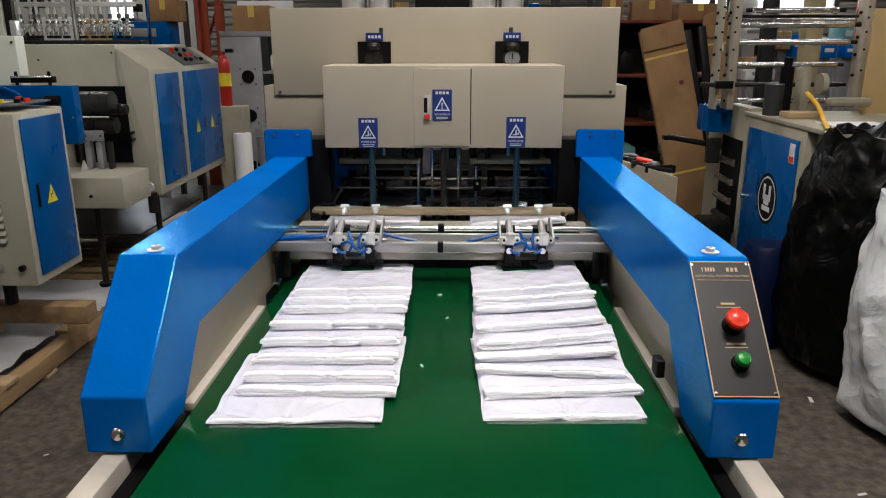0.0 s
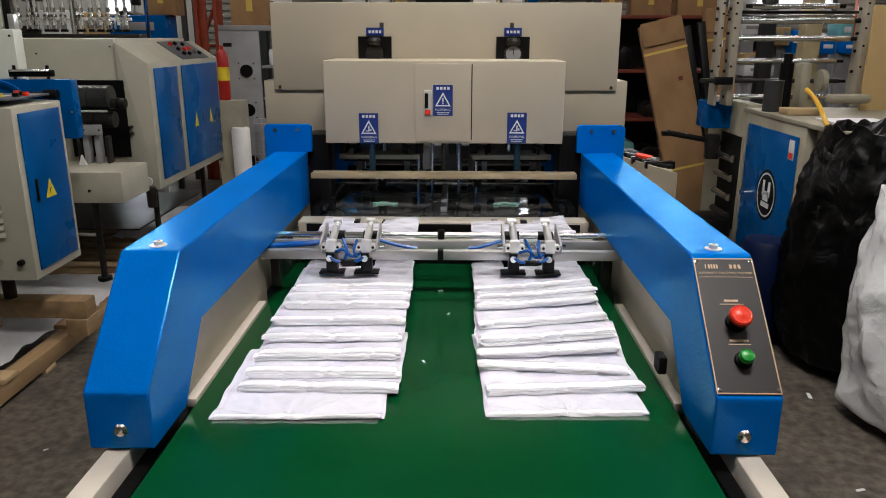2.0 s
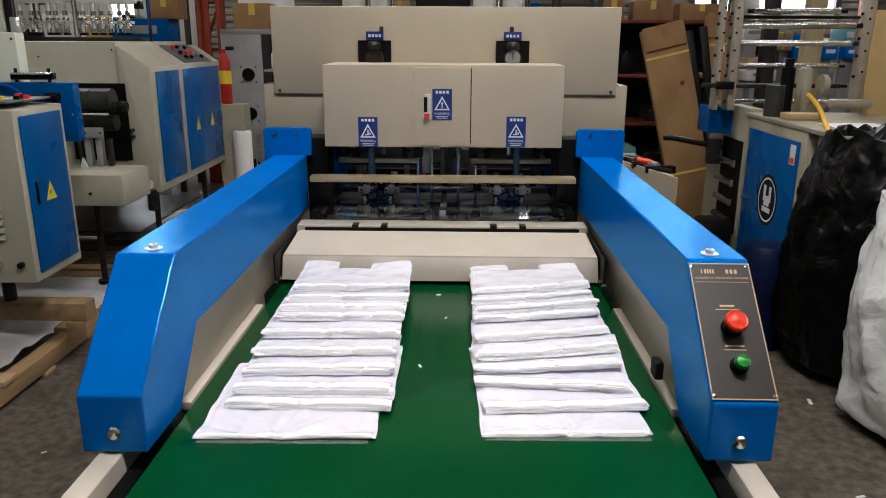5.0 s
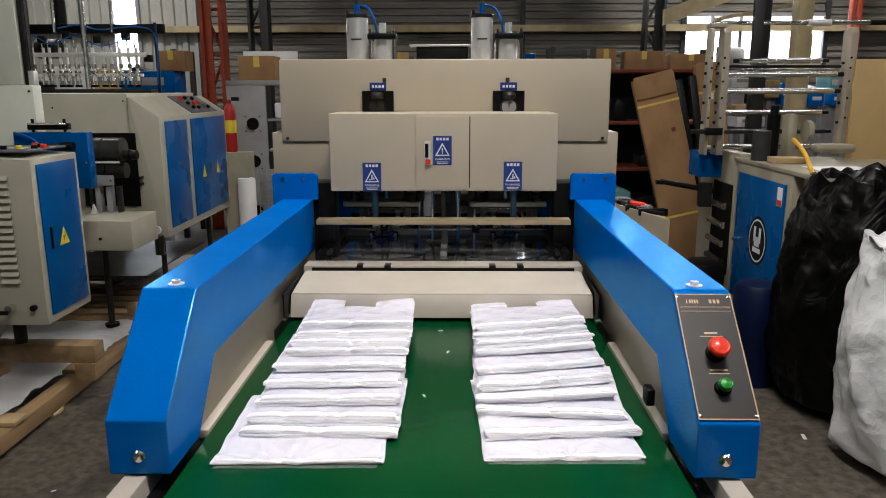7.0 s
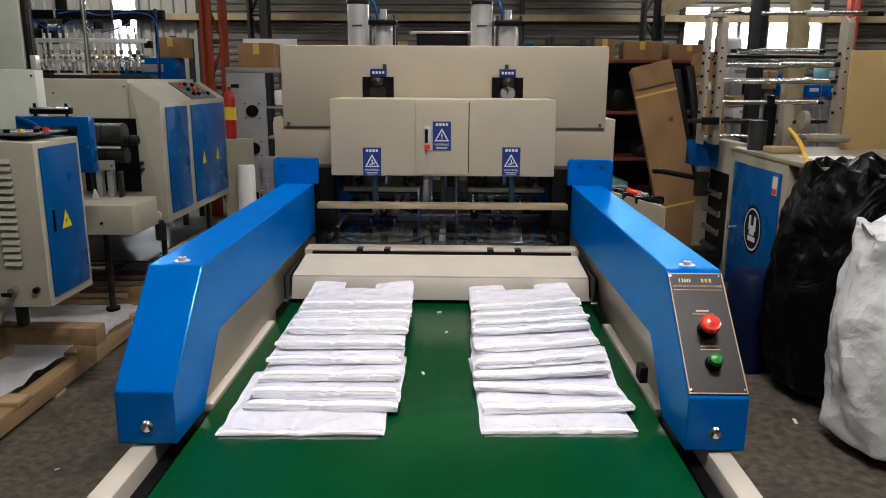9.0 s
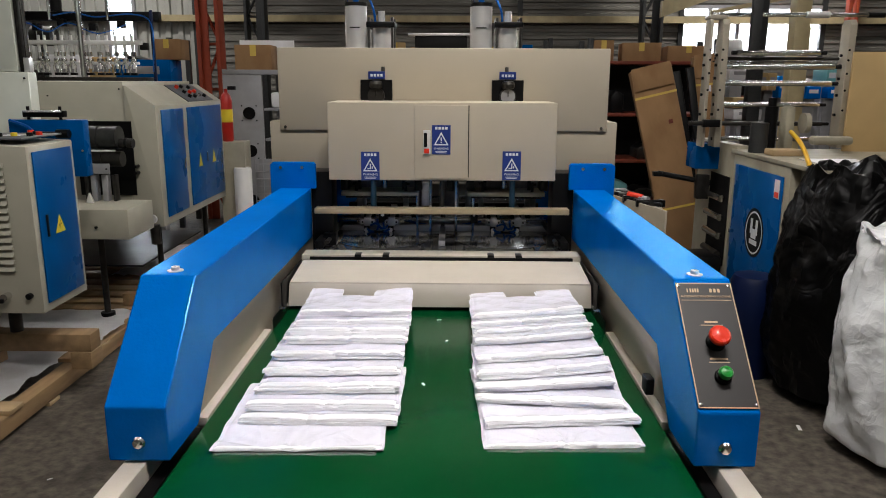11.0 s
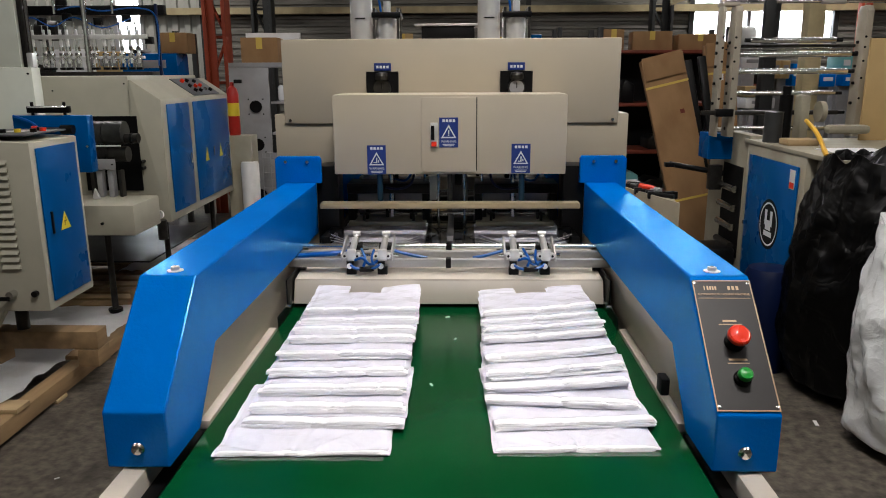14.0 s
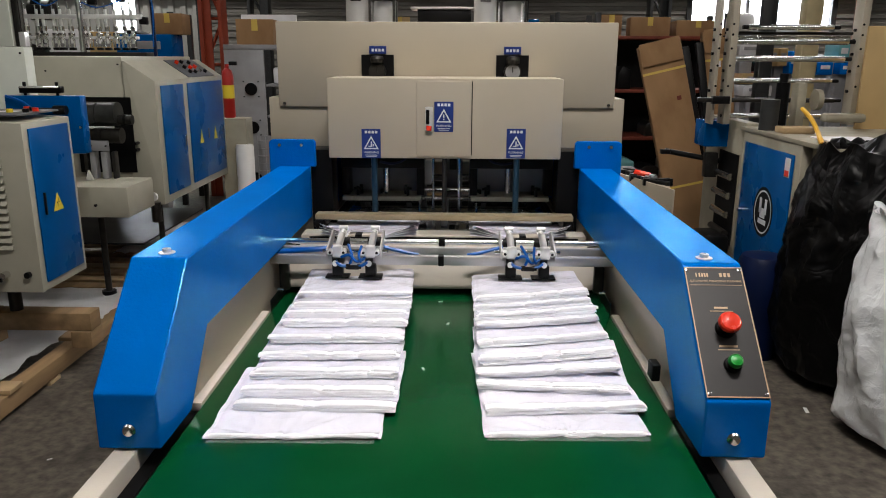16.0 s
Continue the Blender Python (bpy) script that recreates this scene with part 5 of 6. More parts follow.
    for x, r_, z0 in ((-2.76, 0.011, 1.90), (-2.555, 0.020, 1.47), (-2.355, 0.009, 1.90)):
        part("drop_pipe", cyl(B(), (x, gy - 0.06, z0), (x, gy - 0.06, 2.7), r_, 12), STEEL, m)
    part("air_pipe", cyl(B(), (-2.78, gy + 0.08, 1.965), (-2.78, gy + 0.08, 2.5), 0.04, 16), DARK, m)
    part("film_roll", cyl(B(), (-3.0, gy + 0.15, 1.80), (-2.85, gy + 0.15, 1.80), 0.07, 20), GREASY, m)
    return m


make_bag_machine()


def make_pallet(x0, x1, y0, y1, z, label, planks=5):
    p = thing("wooden_pallet", ((x0 + x1) / 2, (y0 + y1) / 2, z), label, "pallet", "wooden pallets")
    for i in range(3):
        xx = x0 + (x1 - x0 - 0.08) * i / 2
        part("runner", box(B(), xx, xx + 0.08, y0, y1, z + 0.02, z + 0.10, 0.004), WOOD, p)
        for k in range(3):
            yy = y0 + (y1 - y0 - 0.09) * k / 2
            part("block", box(B(), xx - 0.004, xx + 0.084, yy, yy + 0.09, z, z + 0.0195, 0.002), WOOD2, p)
    for i in range(planks):
        yy = y0 + (y1 - y0 - 0.1) * i / (planks - 1)
        part("plank", box(B(), x0 - 0.01, x1 + 0.01, yy, yy + 0.1, z + 0.101, z + 0.122, 0.003), WOOD2 if i % 2 else WOOD, p)
    return p


make_pallet(-3.4, -1.84, 2.2, 4.12, 0.0, "long worn pallet under the control cabinet", 4)
make_pallet(-3.4, -1.66, 4.24, 4.92, 0.0, "worn wooden pallet under the bag machine")
make_pallet(-3.4, -1.62, 5.0, 6.1, 0.0, "worn wooden pallet under the bag machine")


def crumpled_sheet(x0, x1, y0, y1, z, seed, label, amp=0.02):
    bm = B()
    nx, ny = 24, 24
    g = [[bm.verts.new((x0 + (x1 - x0) * i / nx + 0.03 * noise.noise((j * 0.4, seed, i * 0.1)), y0 + (y1 - y0) * j / ny + 0.03 * noise.noise((i * 0.4, seed + 3, j * 0.1)),
                        z + amp * abs(noise.noise((i * 0.35, j * 0.35, seed))))) for j in range(ny + 1)] for i in range(nx + 1)]
    top = []
    for i in range(nx):
        for j in range(ny):
            top.append(bm.faces.new([g[i][j], g[i + 1][j], g[i + 1][j + 1], g[i][j + 1]]))
    bmesh.ops.solidify(bm, geom=top, thickness=0.002)
    return tagged(part("paper_sheet", bm, PAPER, None), label, "sheet", "loose sheets")


crumpled_sheet(-3.1, -1.92, 2.80, 3.62, 0.126, 2, "dusty white sheet lying on the pallet")
crumpled_sheet(-2.9, -1.85, 3.68, 4.20, 0.126, 5, "dusty white sheet lying on the pallet")
crumpled_sheet(-2.4, -1.55, 5.0, 6.0, 0.128, 9, "dusty white sheet under the bag machine")


def timber(x0, x1, y0, y1, z0, z1, label):
    return tagged(part("timber_block", box(B(), x0, x1, y0, y1, z0, z1, 0.004), WOOD, None), label, "timber", "timber blocks")


timber(-1.99, -1.89, 2.45, 2.55, 0.123, 0.25, "short timber block on the pallet")
timber(-2.2, -1.70, 3.28, 3.38, 0.21, 0.298, "squared timber block carrying the cabinet")
timber(-1.80, -1.70, 3.27, 3.39, 0.123, 0.208, "short timber block on the pallet")
timber(-2.3, -2.18, 3.27, 3.39, 0.123, 0.298, "short timber block on the pallet")
timber(-2.0, -1.55, 4.3, 4.38, 0.124, 0.20, "timber bearer on the pallet")
timber(-1.62, -1.50, 5.0, 5.1, 0.124, 0.36, "short upright timber block")
timber(-2.0, -1.45, 5.55, 5.63, 0.124, 0.2, "timber bearer on the pallet")


# ---------------------------------------------------------------- behind, left
def make_grey_cabinet():
    c = thing("grey_rack", (-1.70, 6.3, 0), "grey steel cabinet with round holes and shelves", "rack")
    part("front_panel", box(B(), -1.845, -1.525, 6.1, 6.13, 0.0, 1.54, 0.003), GREY_STEEL, c)
    part("top_panel", box(B(), -1.845, -1.315, 6.1, 6.6, 1.541, 1.58, 0.003), GREY_STEEL, c)
    for z in (1.23, 0.92, 0.5):
        part("hole", cyl(B(), (-1.637, 6.085, z), (-1.637, 6.099, z), 0.05, 20), BLACK, c)
        for dx in (-0.06, 0.06):
            for dz in (-0.06, 0.06):
                part("rivet", cyl(B(), (-1.637 + dx, 6.09, z + dz), (-1.637 + dx, 6.0995, z + dz), 0.006, 8), DARK, c)
    for z in (0.4, 0.8, 1.0, 1.25):
        part("shelf", box(B(), -1.52, -1.315, 6.12, 6.6, z, z + 0.02, 0.002), GREY_STEEL, c)
    part("back_panel", box(B(), -1.52, -1.315, 6.58, 6.6, 0.0, 1.54), GREY_STEEL, c)
    return c


make_grey_cabinet()


def carton(x, y, z, w, d, h, turn, label, material=CARD, flaps=True):
    c = thing("cardboard_box", (x, y, z), label, "box", "cardboard boxes")
    b = box(B(), -w / 2, w / 2, -d / 2, d / 2, 0, h, 0.004)
    c2 = part("carton_body", b, material, None)
    c2.parent = c
    t = part("packing_tape", box(B(), -0.025, 0.025, -d / 2 - 0.001, -d / 2 - 0.0003, h * 0.55, h), TAPE, None)
    t.parent = c
    c.rotation_euler = (0, 0, radians(turn))
    return c


carton(-1.62, 6.35, 1.58, 0.30, 0.3, 0.2, 4, "brown cardboard box on the grey rack")
tagged(part("film_sheet", box(B(), -1.80, -1.33, 6.5, 6.52, 1.582, 1.83, 0.003), PAPER, None), "white board standing on the grey rack", "board")
for z, dx in ((0.42, 0.0), (0.82, 0.02), (1.02, -0.01), (1.27, 0.01)):
    tagged(part("spare_part", box(B(), -1.49 + dx, -1.40 + dx, 6.2, 6.35, z, z + 0.13, 0.02), PAPER, None), "small pale packed part on the shelf", "part", "packed parts")


def make_extinguisher():
    e = thing("fire_extinguisher", (-1.75, 5.85, 0.0), "red fire extinguisher with a yellow label", "extinguisher")
    b = B()
    lathe(b, (-1.75, 5.85, 1.02), [(0.040, 0), (0.045, 0.01), (0.045, 0.32), (0.034, 0.36), (0.015, 0.38), (0.015, 0.41)], 20)
    part("bottle", b, EXT_RED, e)
    part("label", cyl(B(), (-1.75, 5.85, 1.17), (-1.75, 5.85, 1.27), 0.0462, 20, cap=False), YELLOW, e)
    part("valve", box(B(), -1.73, -1.67, 5.83, 5.87, 1.42, 1.45, 0.005), DARK, e)
    part("stand", box(B(), -1.80, -1.60, 5.76, 5.94, 0.0, 1.019, 0.004), CREAM_OLD, e)
    return e


make_extinguisher()
b = B()
lathe(b, (-1.62, 5.75, 0.0), [(0.066, 0.0), (0.07, 0.02), (0.069, 0.4), (0.07, 0.80), (0.062, 0.82), (0.02, 0.82)], 24)
tagged(part("foam_roll", b, FOAM, None), "white roll of foam standing on end", "roll")


def wire_crate():
    c = thing("wire_crate", (-1.45, 6.0, 0), "grey wire mesh crate", "crate")
    for z in [0.05 + 0.06 * k for k in range(14)]:
        part("wire", cyl(B(), (-1.56, 5.9, z), (-1.30, 5.9, z), 0.004, 6), GREY_STEEL, c)
    for x in [-1.56 + 0.065 * k for k in range(5)]:
        part("wire", cyl(B(), (x, 5.9, 0.0), (x, 5.9, 0.87), 0.004, 6), GREY_STEEL, c)
    part("crate_back", box(B(), -1.56, -1.3, 6.02, 6.04, 0, 0.86), GREY_STEEL, c)
    return c


wire_crate()


# ---------------------------------------------------------------- behind the machine: shelving and stock along the wall
def make_shelving(x0, x1, y, heights, label, seed, top=2.3, dark=False):
    s = thing("stock_shelf", ((x0 + x1) / 2, y, 0), label, "shelving", "stock shelves")
    for x in (x0, x1):
        for dy in (0, 0.5):
            part("upright", box(B(), x - 0.025, x + 0.025, y + dy, y + dy + 0.05, 0, top, 0.003), COL_DARK, s)
    for z in heights:
        part("shelf", box(B(), x0, x1, y, y + 0.55, z - 0.03, z, 0.003), RUST if seed % 2 else GREY_STEEL, s)
    if dark:
        # added black sheet stands for the darkness behind the shelves
        part("back_shade", box(B(), x0, x1, y + 0.56, y + 0.575, 0, top - 0.2), DARK, s)
    r = random.Random(seed)
    for z in heights:
        x = x0 + 0.06
        while x < x1 - 0.35:
            wv, hv = (r.uniform(0.08, 0.24), r.uniform(0.08, 0.26)) if dark and z < 1.6 else (r.uniform(0.18, 0.42), r.uniform(0.12, 0.32))
            if r.random() < 0.78:
                mt = r.choice([CARD, CARD, CARD2] if z > 1.6 else [DARK, GREASY, GREASY, GREY_STEEL, TEAL, RUST, PAPER] if dark else [CARD, CARD, CARD2, GREY_STEEL, GREASY, PAPER, TEAL, DARK])
                if mt in (CARD, CARD2):
                    carton(x + wv / 2, y + 0.26, z, wv, 0.34, hv, r.uniform(-6, 6), "brown cardboard box on the stock shelf", mt)
                else:
                    tagged(part("machine_part", prism(B(), [(x, z), (x, z + hv * 0.7), (x + wv * 0.3, z + hv), (x + wv, z + hv * 0.8), (x + wv, z)], y + 0.1, y + 0.42, 0.01, 2, "y"), mt, None), "stored machine part on the stock shelf", "part", "stored parts")
            x += wv + r.uniform(0.03, 0.12)
    return s


make_shelving(-4.3, -2.75, 7.4, (0.5, 1.0, 1.42), "dark stock shelf full of parts", 4, 1.9)
make_shelving(1.35, 2.55, 7.2, (0.35, 0.75, 1.20, 1.69), "dark stock shelf loaded with machine parts and cartons", 11, 1.9, True)
make_shelving(-1.2, 1.2, 9.0, (0.6, 1.2, 1.66), "stock shelf along the dark wall", 21, 2.0)
make_shelving(3.2, 5.6, 8.4, (0.4, 0.9, 1.35), "stock shelf below the windows", 33, 1.75)
make_shelving(5.8, 8.0, 8.2, (0.4, 0.9, 1.35), "stock shelf below the windows", 35, 1.75)


# tan and white entries are plain boxes; their legs and panels are added
FAR = ((2.88, 7.6, 1.52, 0.21, 0.11, PAPER, "white box"), (3.11, 7.6, 1.42, 0.09, 0.17, CARD2, "tan box"), (3.205, 7.6, 1.42, 0.085, 0.17, CARD2, "tan box"),
       (3.28, 7.55, 1.35, 0.06, 0.21, BLUE, "bright blue machine housing"), (3.38, 7.6, 1.33, 0.13, 0.22, TEAL, "pale teal machine housing"), (3.62, 7.6, 1.34, 0.15, 0.12, BLUE, "bright blue machine housing"),
       (3.81, 7.65, 1.46, 0.11, 0.18, TEAL, "pale teal machine housing"), (3.83, 7.6, 1.345, 0.13, 0.11, BLUE, "bright blue machine housing"), (4.01, 7.6, 1.33, 0.09, 0.14, BLUE, "bright blue machine housing"),
       (2.92, 7.5, 1.25, 0.26, 0.10, CARD2, "tan box"), (2.93, 7.45, 1.14, 0.28, 0.10, PAPER, "white box"), (4.25, 7.7, 1.30, 0.2, 0.3, TEAL, "pale teal machine housing"),
       (-2.86, 7.15, 1.44, 0.52, 0.24, BLUE_DARK, "dark blue machine housing"), (-3.25, 7.15, 1.46, 0.24, 0.24, CARD2, "tan box"), (-3.6, 7.15, 1.42, 0.3, 0.3, PAPER, "white box"))
for x, y, z, w_, h_, mt, lab in FAR:
    h = thing("far_box", (x, y, 0), lab + " on a steel leg", "machine", "far machines")
    part("far_box_body", box(B(), x - w_ / 2, x + w_ / 2, y - 0.15, y + 0.15, z, z + h_, 0.01), mt, h)
    part("far_box_leg", box(B(), x - 0.06, x + 0.06, y - 0.06, y + 0.06, 0, z, 0.004), GREY_STEEL, h)
    part("far_box_panel", box(B(), x - w_ * 0.3, x + w_ * 0.3, y - 0.154, y - 0.1505, z + h_ * 0.45, z + h_ * 0.75, 0.001), PAPER if mt in (BLUE, TEAL) else GREY_STEEL, h)


carton(-2.64, 7.15, 1.681, 0.27, 0.26, 0.185, 3, "brown cardboard box on the dark blue housing")


def make_motor(x, y, z):
    m = thing("blue_motor", (x, y, z), "blue geared motor on the shelf", "motor")
    part("motor_body", cyl(B(), (x - 0.14, y, z + 0.1), (x + 0.10, y, z + 0.1), 0.09, 20), BLUE_DARK, m)
    part("motor_box", box(B(), x - 0.07, x + 0.06, y - 0.06, y + 0.06, z + 0.18, z + 0.27, 0.01), BLUE_DARK, m)
    part("motor_base", box(B(), x - 0.14, x + 0.1, y - 0.1, y + 0.1, z, z + 0.03, 0.005), DARK, m)
    return m


make_motor(0.95, 8.9 - 0.1 + 0.45, 1.66)


# ---------------------------------------------------------------- right side
def leaning_carton(x, y, w, d, h, lean, turn, label, mark=False, dark=False):
    c = thing("leaning_carton", (x, y, 0.0), label, "carton", "leaning cartons")
    b = B()
    box(b, -w / 2, w / 2, -d / 2, d / 2, 0, h, 0.006)
    p = part("carton_body", b, DARK if dark else CARD, None)
    p.parent = c
    if not dark:
        for z in (h * 0.30, h * 0.86):
            t = part("strap", box(B(), -w / 2 - 0.001, w / 2 + 0.001, -d / 2 - 0.003, -d / 2 - 0.001, z, z + 0.018), TAPE, None)
            t.parent = c
        e = part("flap", box(B(), -w / 2 + 0.01, w / 2 - 0.01, -d / 2 - 0.02, -d / 2 - 0.004, h * 0.90, h + 0.015, 0.003), CARD, None)
        e.parent = c
        if mark:
            t = part("printed_mark", box(B(), w * 0.18, w * 0.28, -d / 2 - 0.0025, -d / 2 - 0.001, h * 0.715, h * 0.735), RUST, None)
            t.parent = c
        else:
            t = part("paper_label", box(B(), -w * 0.05, w * 0.08, -d / 2 - 0.0025, -d / 2 - 0.001, h * 0.83, h * 0.86), PAPER, None)
            t.parent = c
    c.rotation_euler = (radians(lean * 0.3), radians(lean), radians(turn))
    return c


leaning_carton(2.02, 5.95, 0.33, 0.12, 1.66, -14, -6, "tall brown carton leaning with yellow straps", True)
leaning_carton(2.21, 6.10, 0.06, 0.06, 1.62, -12, -6, "dark steel angle leaning beside the cartons", dark=True)
leaning_carton(2.27, 6.12, 0.06, 0.06, 1.64, -10, -6, "dark steel angle leaning beside the cartons", dark=True)
leaning_carton(2.34, 6.28, 0.24, 0.10, 1.72, -6, -6, "narrow brown carton leaning with yellow straps")


def make_right_machine():
    m = thing("film_machine", (2.2, 4.2, 0), "cream film machine with blue door and steel rollers", "machine")
    side = part("door_cabinet", prism(B(), [(3.68, 0.20), (3.68, 1.075), (4.45, 1.075), (4.45, 0.20)], 1.755, 2.7, 0.006), CREAM_OLD, m, "cream cabinet of the film machine")
    door = part("door", box(B(), 1.744, 1.7525, 3.74, 4.385, 0.27, 1.02, 0.002), BLUE_DARK, m, "blue door with a round emblem")
    # round emblem: dark disc, white ring, simple white shapes
    def disc(r0, r1, x, mat_, name):
        b = B()
        n = 40
        for k in range(n):
            a, a2 = 2 * math.pi * k / n, 2 * math.pi * (k + 1) / n
            pts = [(r0, a), (r1, a), (r1, a2), (r0, a2)]
            b.faces.new([b.verts.new((x, 4.035 + 0.93 * r * math.cos(t), 0.668 + r * math.sin(t))) for r, t in pts])
        return part(name, b, mat_, door, smooth=False)
    disc(0.001, 0.140, 1.7434, BLACK, "emblem_disc")
    disc(0.112, 0.122, 1.7428, WHITE_INK, "emblem_ring")
    b = B()
    for y0, y1, z0, z1 in ((3.985, 4.015, 0.66, 0.745), (4.055, 4.085, 0.66, 0.745), (4.0, 4.07, 0.635, 0.69), (3.98, 4.085, 0.60, 0.628)):
        box(b, 1.7420, 1.7424, y0, y1, z0, z1)
    part("emblem_shape", b, WHITE_INK, door, smooth=False)
    part("notice_label", box(B(), 1.742, 1.744, 3.765, 3.825, 0.90, 1.00), PAPER, door)
    part("notice_red", box(B(), 1.741, 1.7418, 3.77, 3.82, 0.905, 0.935), RED, door)
    part("door_lock", cyl(B(), (1.72, 4.34, 0.62), (1.744, 4.34, 0.62), 0.012, 12), STEEL, door)
    part("top_plate", box(B(), 1.75, 2.9, 3.35, 4.5, 1.076, 1.10, 0.004), CREAM_OLD, m)
    part("front_cabinet", box(B(), 1.80, 2.9, 3.2, 3.67, 0.1, 1.07, 0.006), CREAM_OLD, m)
    part("far_frame", box(B(), 1.77, 1.85, 4.46, 5.15, 0.10, 1.12, 0.006), CREAM_OLD, m)
    part("far_bay", box(B(), 1.762, 1.768, 4.52, 4.85, 0.35, 0.92), BLACK, m)
    for z in (0.42, 0.54, 0.66, 0.78):
        part("bay_roller", cyl(B(), (1.74, 4.56, z), (1.74, 4.82, z), 0.022, 14), STEEL if z > 0.5 else GREASY, m)
    part("blue_guard", box(B(), 1.62, 1.82, 4.75, 4.95, 0.945, 1.11, 0.006), BLUE_DARK, m, "small blue guard box")
    part("side_arm", cyl(B(), (1.42, 4.9, 0.90), (1.77, 4.85, 0.84), 0.018, 12), DARK, m)
    part("side_arm_block", box(B(), 1.66, 1.74, 4.80, 4.86, 0.74, 0.90, 0.005), GREASY, m)
    part("side_arm_tip", box(B(), 1.39, 1.45, 4.87, 4.92, 0.88, 0.91, 0.004), DARK, m)
    part("foot_clutter", box(B(), 1.58, 1.76, 4.5, 4.75, 0.10, 0.42, 0.03), DARK, m)
    part("floor_pedal", box(B(), 1.45, 1.62, 4.45, 4.6, 0.0, 0.06, 0.01), DARK, m)
    # roller stand
    for x in (1.60, 1.675, 2.44):
        stand = part("stand_side", prism(B(), [(4.60, 1.10), (4.60, 1.84), (4.62, 1.87), (4.69, 1.87), (4.71, 1.84), (4.71, 1.10)], x, x + (0.018 if x < 1.65 else 0.042), 0.004), BEIGE, m, "beige painted roller stand plate")
        for z in (1.30, 1.42, 1.52, 1.60, 1.66):
            part("bearing", cyl(B(), (x - 0.014, 4.66, z), (x - 0.002, 4.66, z), 0.009, 12), DARK, stand)
            part("plate_hole", cyl(B(), (x + 0.009, 4.597, z + 0.03), (x + 0.009, 4.5995, z + 0.03), 0.007, 10), BLACK, stand)
    part("stand_bridge", box(B(), 1.60, 1.70, 4.62, 4.73, 1.871, 1.895, 0.006), BEIGE, m)
    for z, r, y, x0, x1, mt in ((1.675, 0.017, 4.66, 1.79, 2.30, STEEL), (1.642, 0.010, 4.70, 1.70, 2.44, GREASY), (1.624, 0.006, 4.73, 1.70, 2.44, STEEL), (1.592, 0.018, 4.66, 1.72, 2.40, STEEL), (1.491, 0.017, 4.66, 1.73, 2.39, STEEL),
                                (1.361, 0.014, 4.66, 1.70, 2.33, STEEL), (1.245, 0.014, 4.64, 1.70, 2.35, GREASY), (1.15, 0.014, 4.64, 1.70, 2.40, STEEL)):
        roll = part("stand_roller", cyl(B(), (x0, y, z), (x1, y, z), r, 18), mt, m, "idle roller with dark ends")
        for xe, xf in ((x0 - 0.03, x0), (x1, min(2.44, x1 + 0.04))):
            part("roller_end", cyl(B(), (xe, y, z), (xf + 0.001, y, z), r * 0.75, 12), DARK, roll)
    part("swing_arm", box(B(), 1.50, 1.68, 4.56, 4.59, 1.235, 1.262, 0.004), GREASY, m)
    part("swing_block", box(B(), 1.585, 1.69, 4.55, 4.595, 1.225, 1.272, 0.006), DARK, m)
    shaft = part("long_shaft", cyl(B(), (1.64, 4.72, 1.905), (2.72, 4.72, 1.905), 0.013, 16), STEEL, m)
    part("shaft_collar", cyl(B(), (2.22, 4.72, 1.905), (2.36, 4.72, 1.905), 0.020, 16), ALU_LIGHT, shaft)
    part("shaft_end", cyl(B(), (2.60, 4.72, 1.905), (2.70, 4.72, 1.905), 0.016, 14), DARK, shaft)
    part("dark_lever", box(B(), 1.83, 1.89, 4.56, 4.60, 1.68, 2.05, 0.006), COL_DARK, m)
    part("roller_hub", cyl(B(), (1.715, 4.78, 1.70), (1.85, 4.78, 1.70), 0.062, 24), ALU_LIGHT, m)
    part("white_disc", cyl(B(), (2.12, 4.4, 1.262), (2.15, 4.4, 1.262), 0.06, 24), CREAM_OLD, m)
    part("white_arm", box(B(), 2.11, 2.345, 4.22, 4.30, 1.145, 1.195, 0.02), CREAM_OLD, m)
    part("white_bracket", box(B(), 2.02, 2.08, 4.4, 4.5, 1.10, 1.36, 0.02), CREAM_OLD, m)
    part("black_bottle", cyl(B(), (1.91, 4.35, 1.10), (1.91, 4.35, 1.36), 0.036, 18), BLACK, m)
    part("bottle_neck", cyl(B(), (1.91, 4.35, 1.36), (1.91, 4.35, 1.41), 0.024, 14), DARK, m)
    part("grey_drum", cyl(B(), (1.808, 4.25, 1.10), (1.808, 4.25, 1.27), 0.05, 20), COL_DARK, m)
    part("wood_tray", box(B(), 1.80, 1.97, 4.02, 4.14, 1.101, 1.135, 0.006), WOOD2, m)
    part("paper_sheet", box(B(), 1.86, 2.15, 3.6, 3.84, 1.101, 1.107), PAPER, m)
    part("yellow_hose", tube(B(), [(1.99, 4.25, 1.22), (1.98, 4.12, 1.18), (1.955, 4.0, 1.145), (1.91, 3.86, 1.118), (1.85, 3.72, 1.113), (1.80, 3.60, 1.113), (1.77, 3.52, 1.10)], 0.012), YHOSE, m, "bright yellow hose")
    part("tan_panel", box(B(), 2.35, 3.4, 4.35, 4.37, 1.02, 1.672, 0.004), CARD2, m, "large tan panel")
    for x in (2.3, 2.6):
        part("dark_fitting", box(B(), x, x + 0.05, 3.36, 3.42, 1.101, 1.16, 0.01), DARK, m)
    return m


make_right_machine()


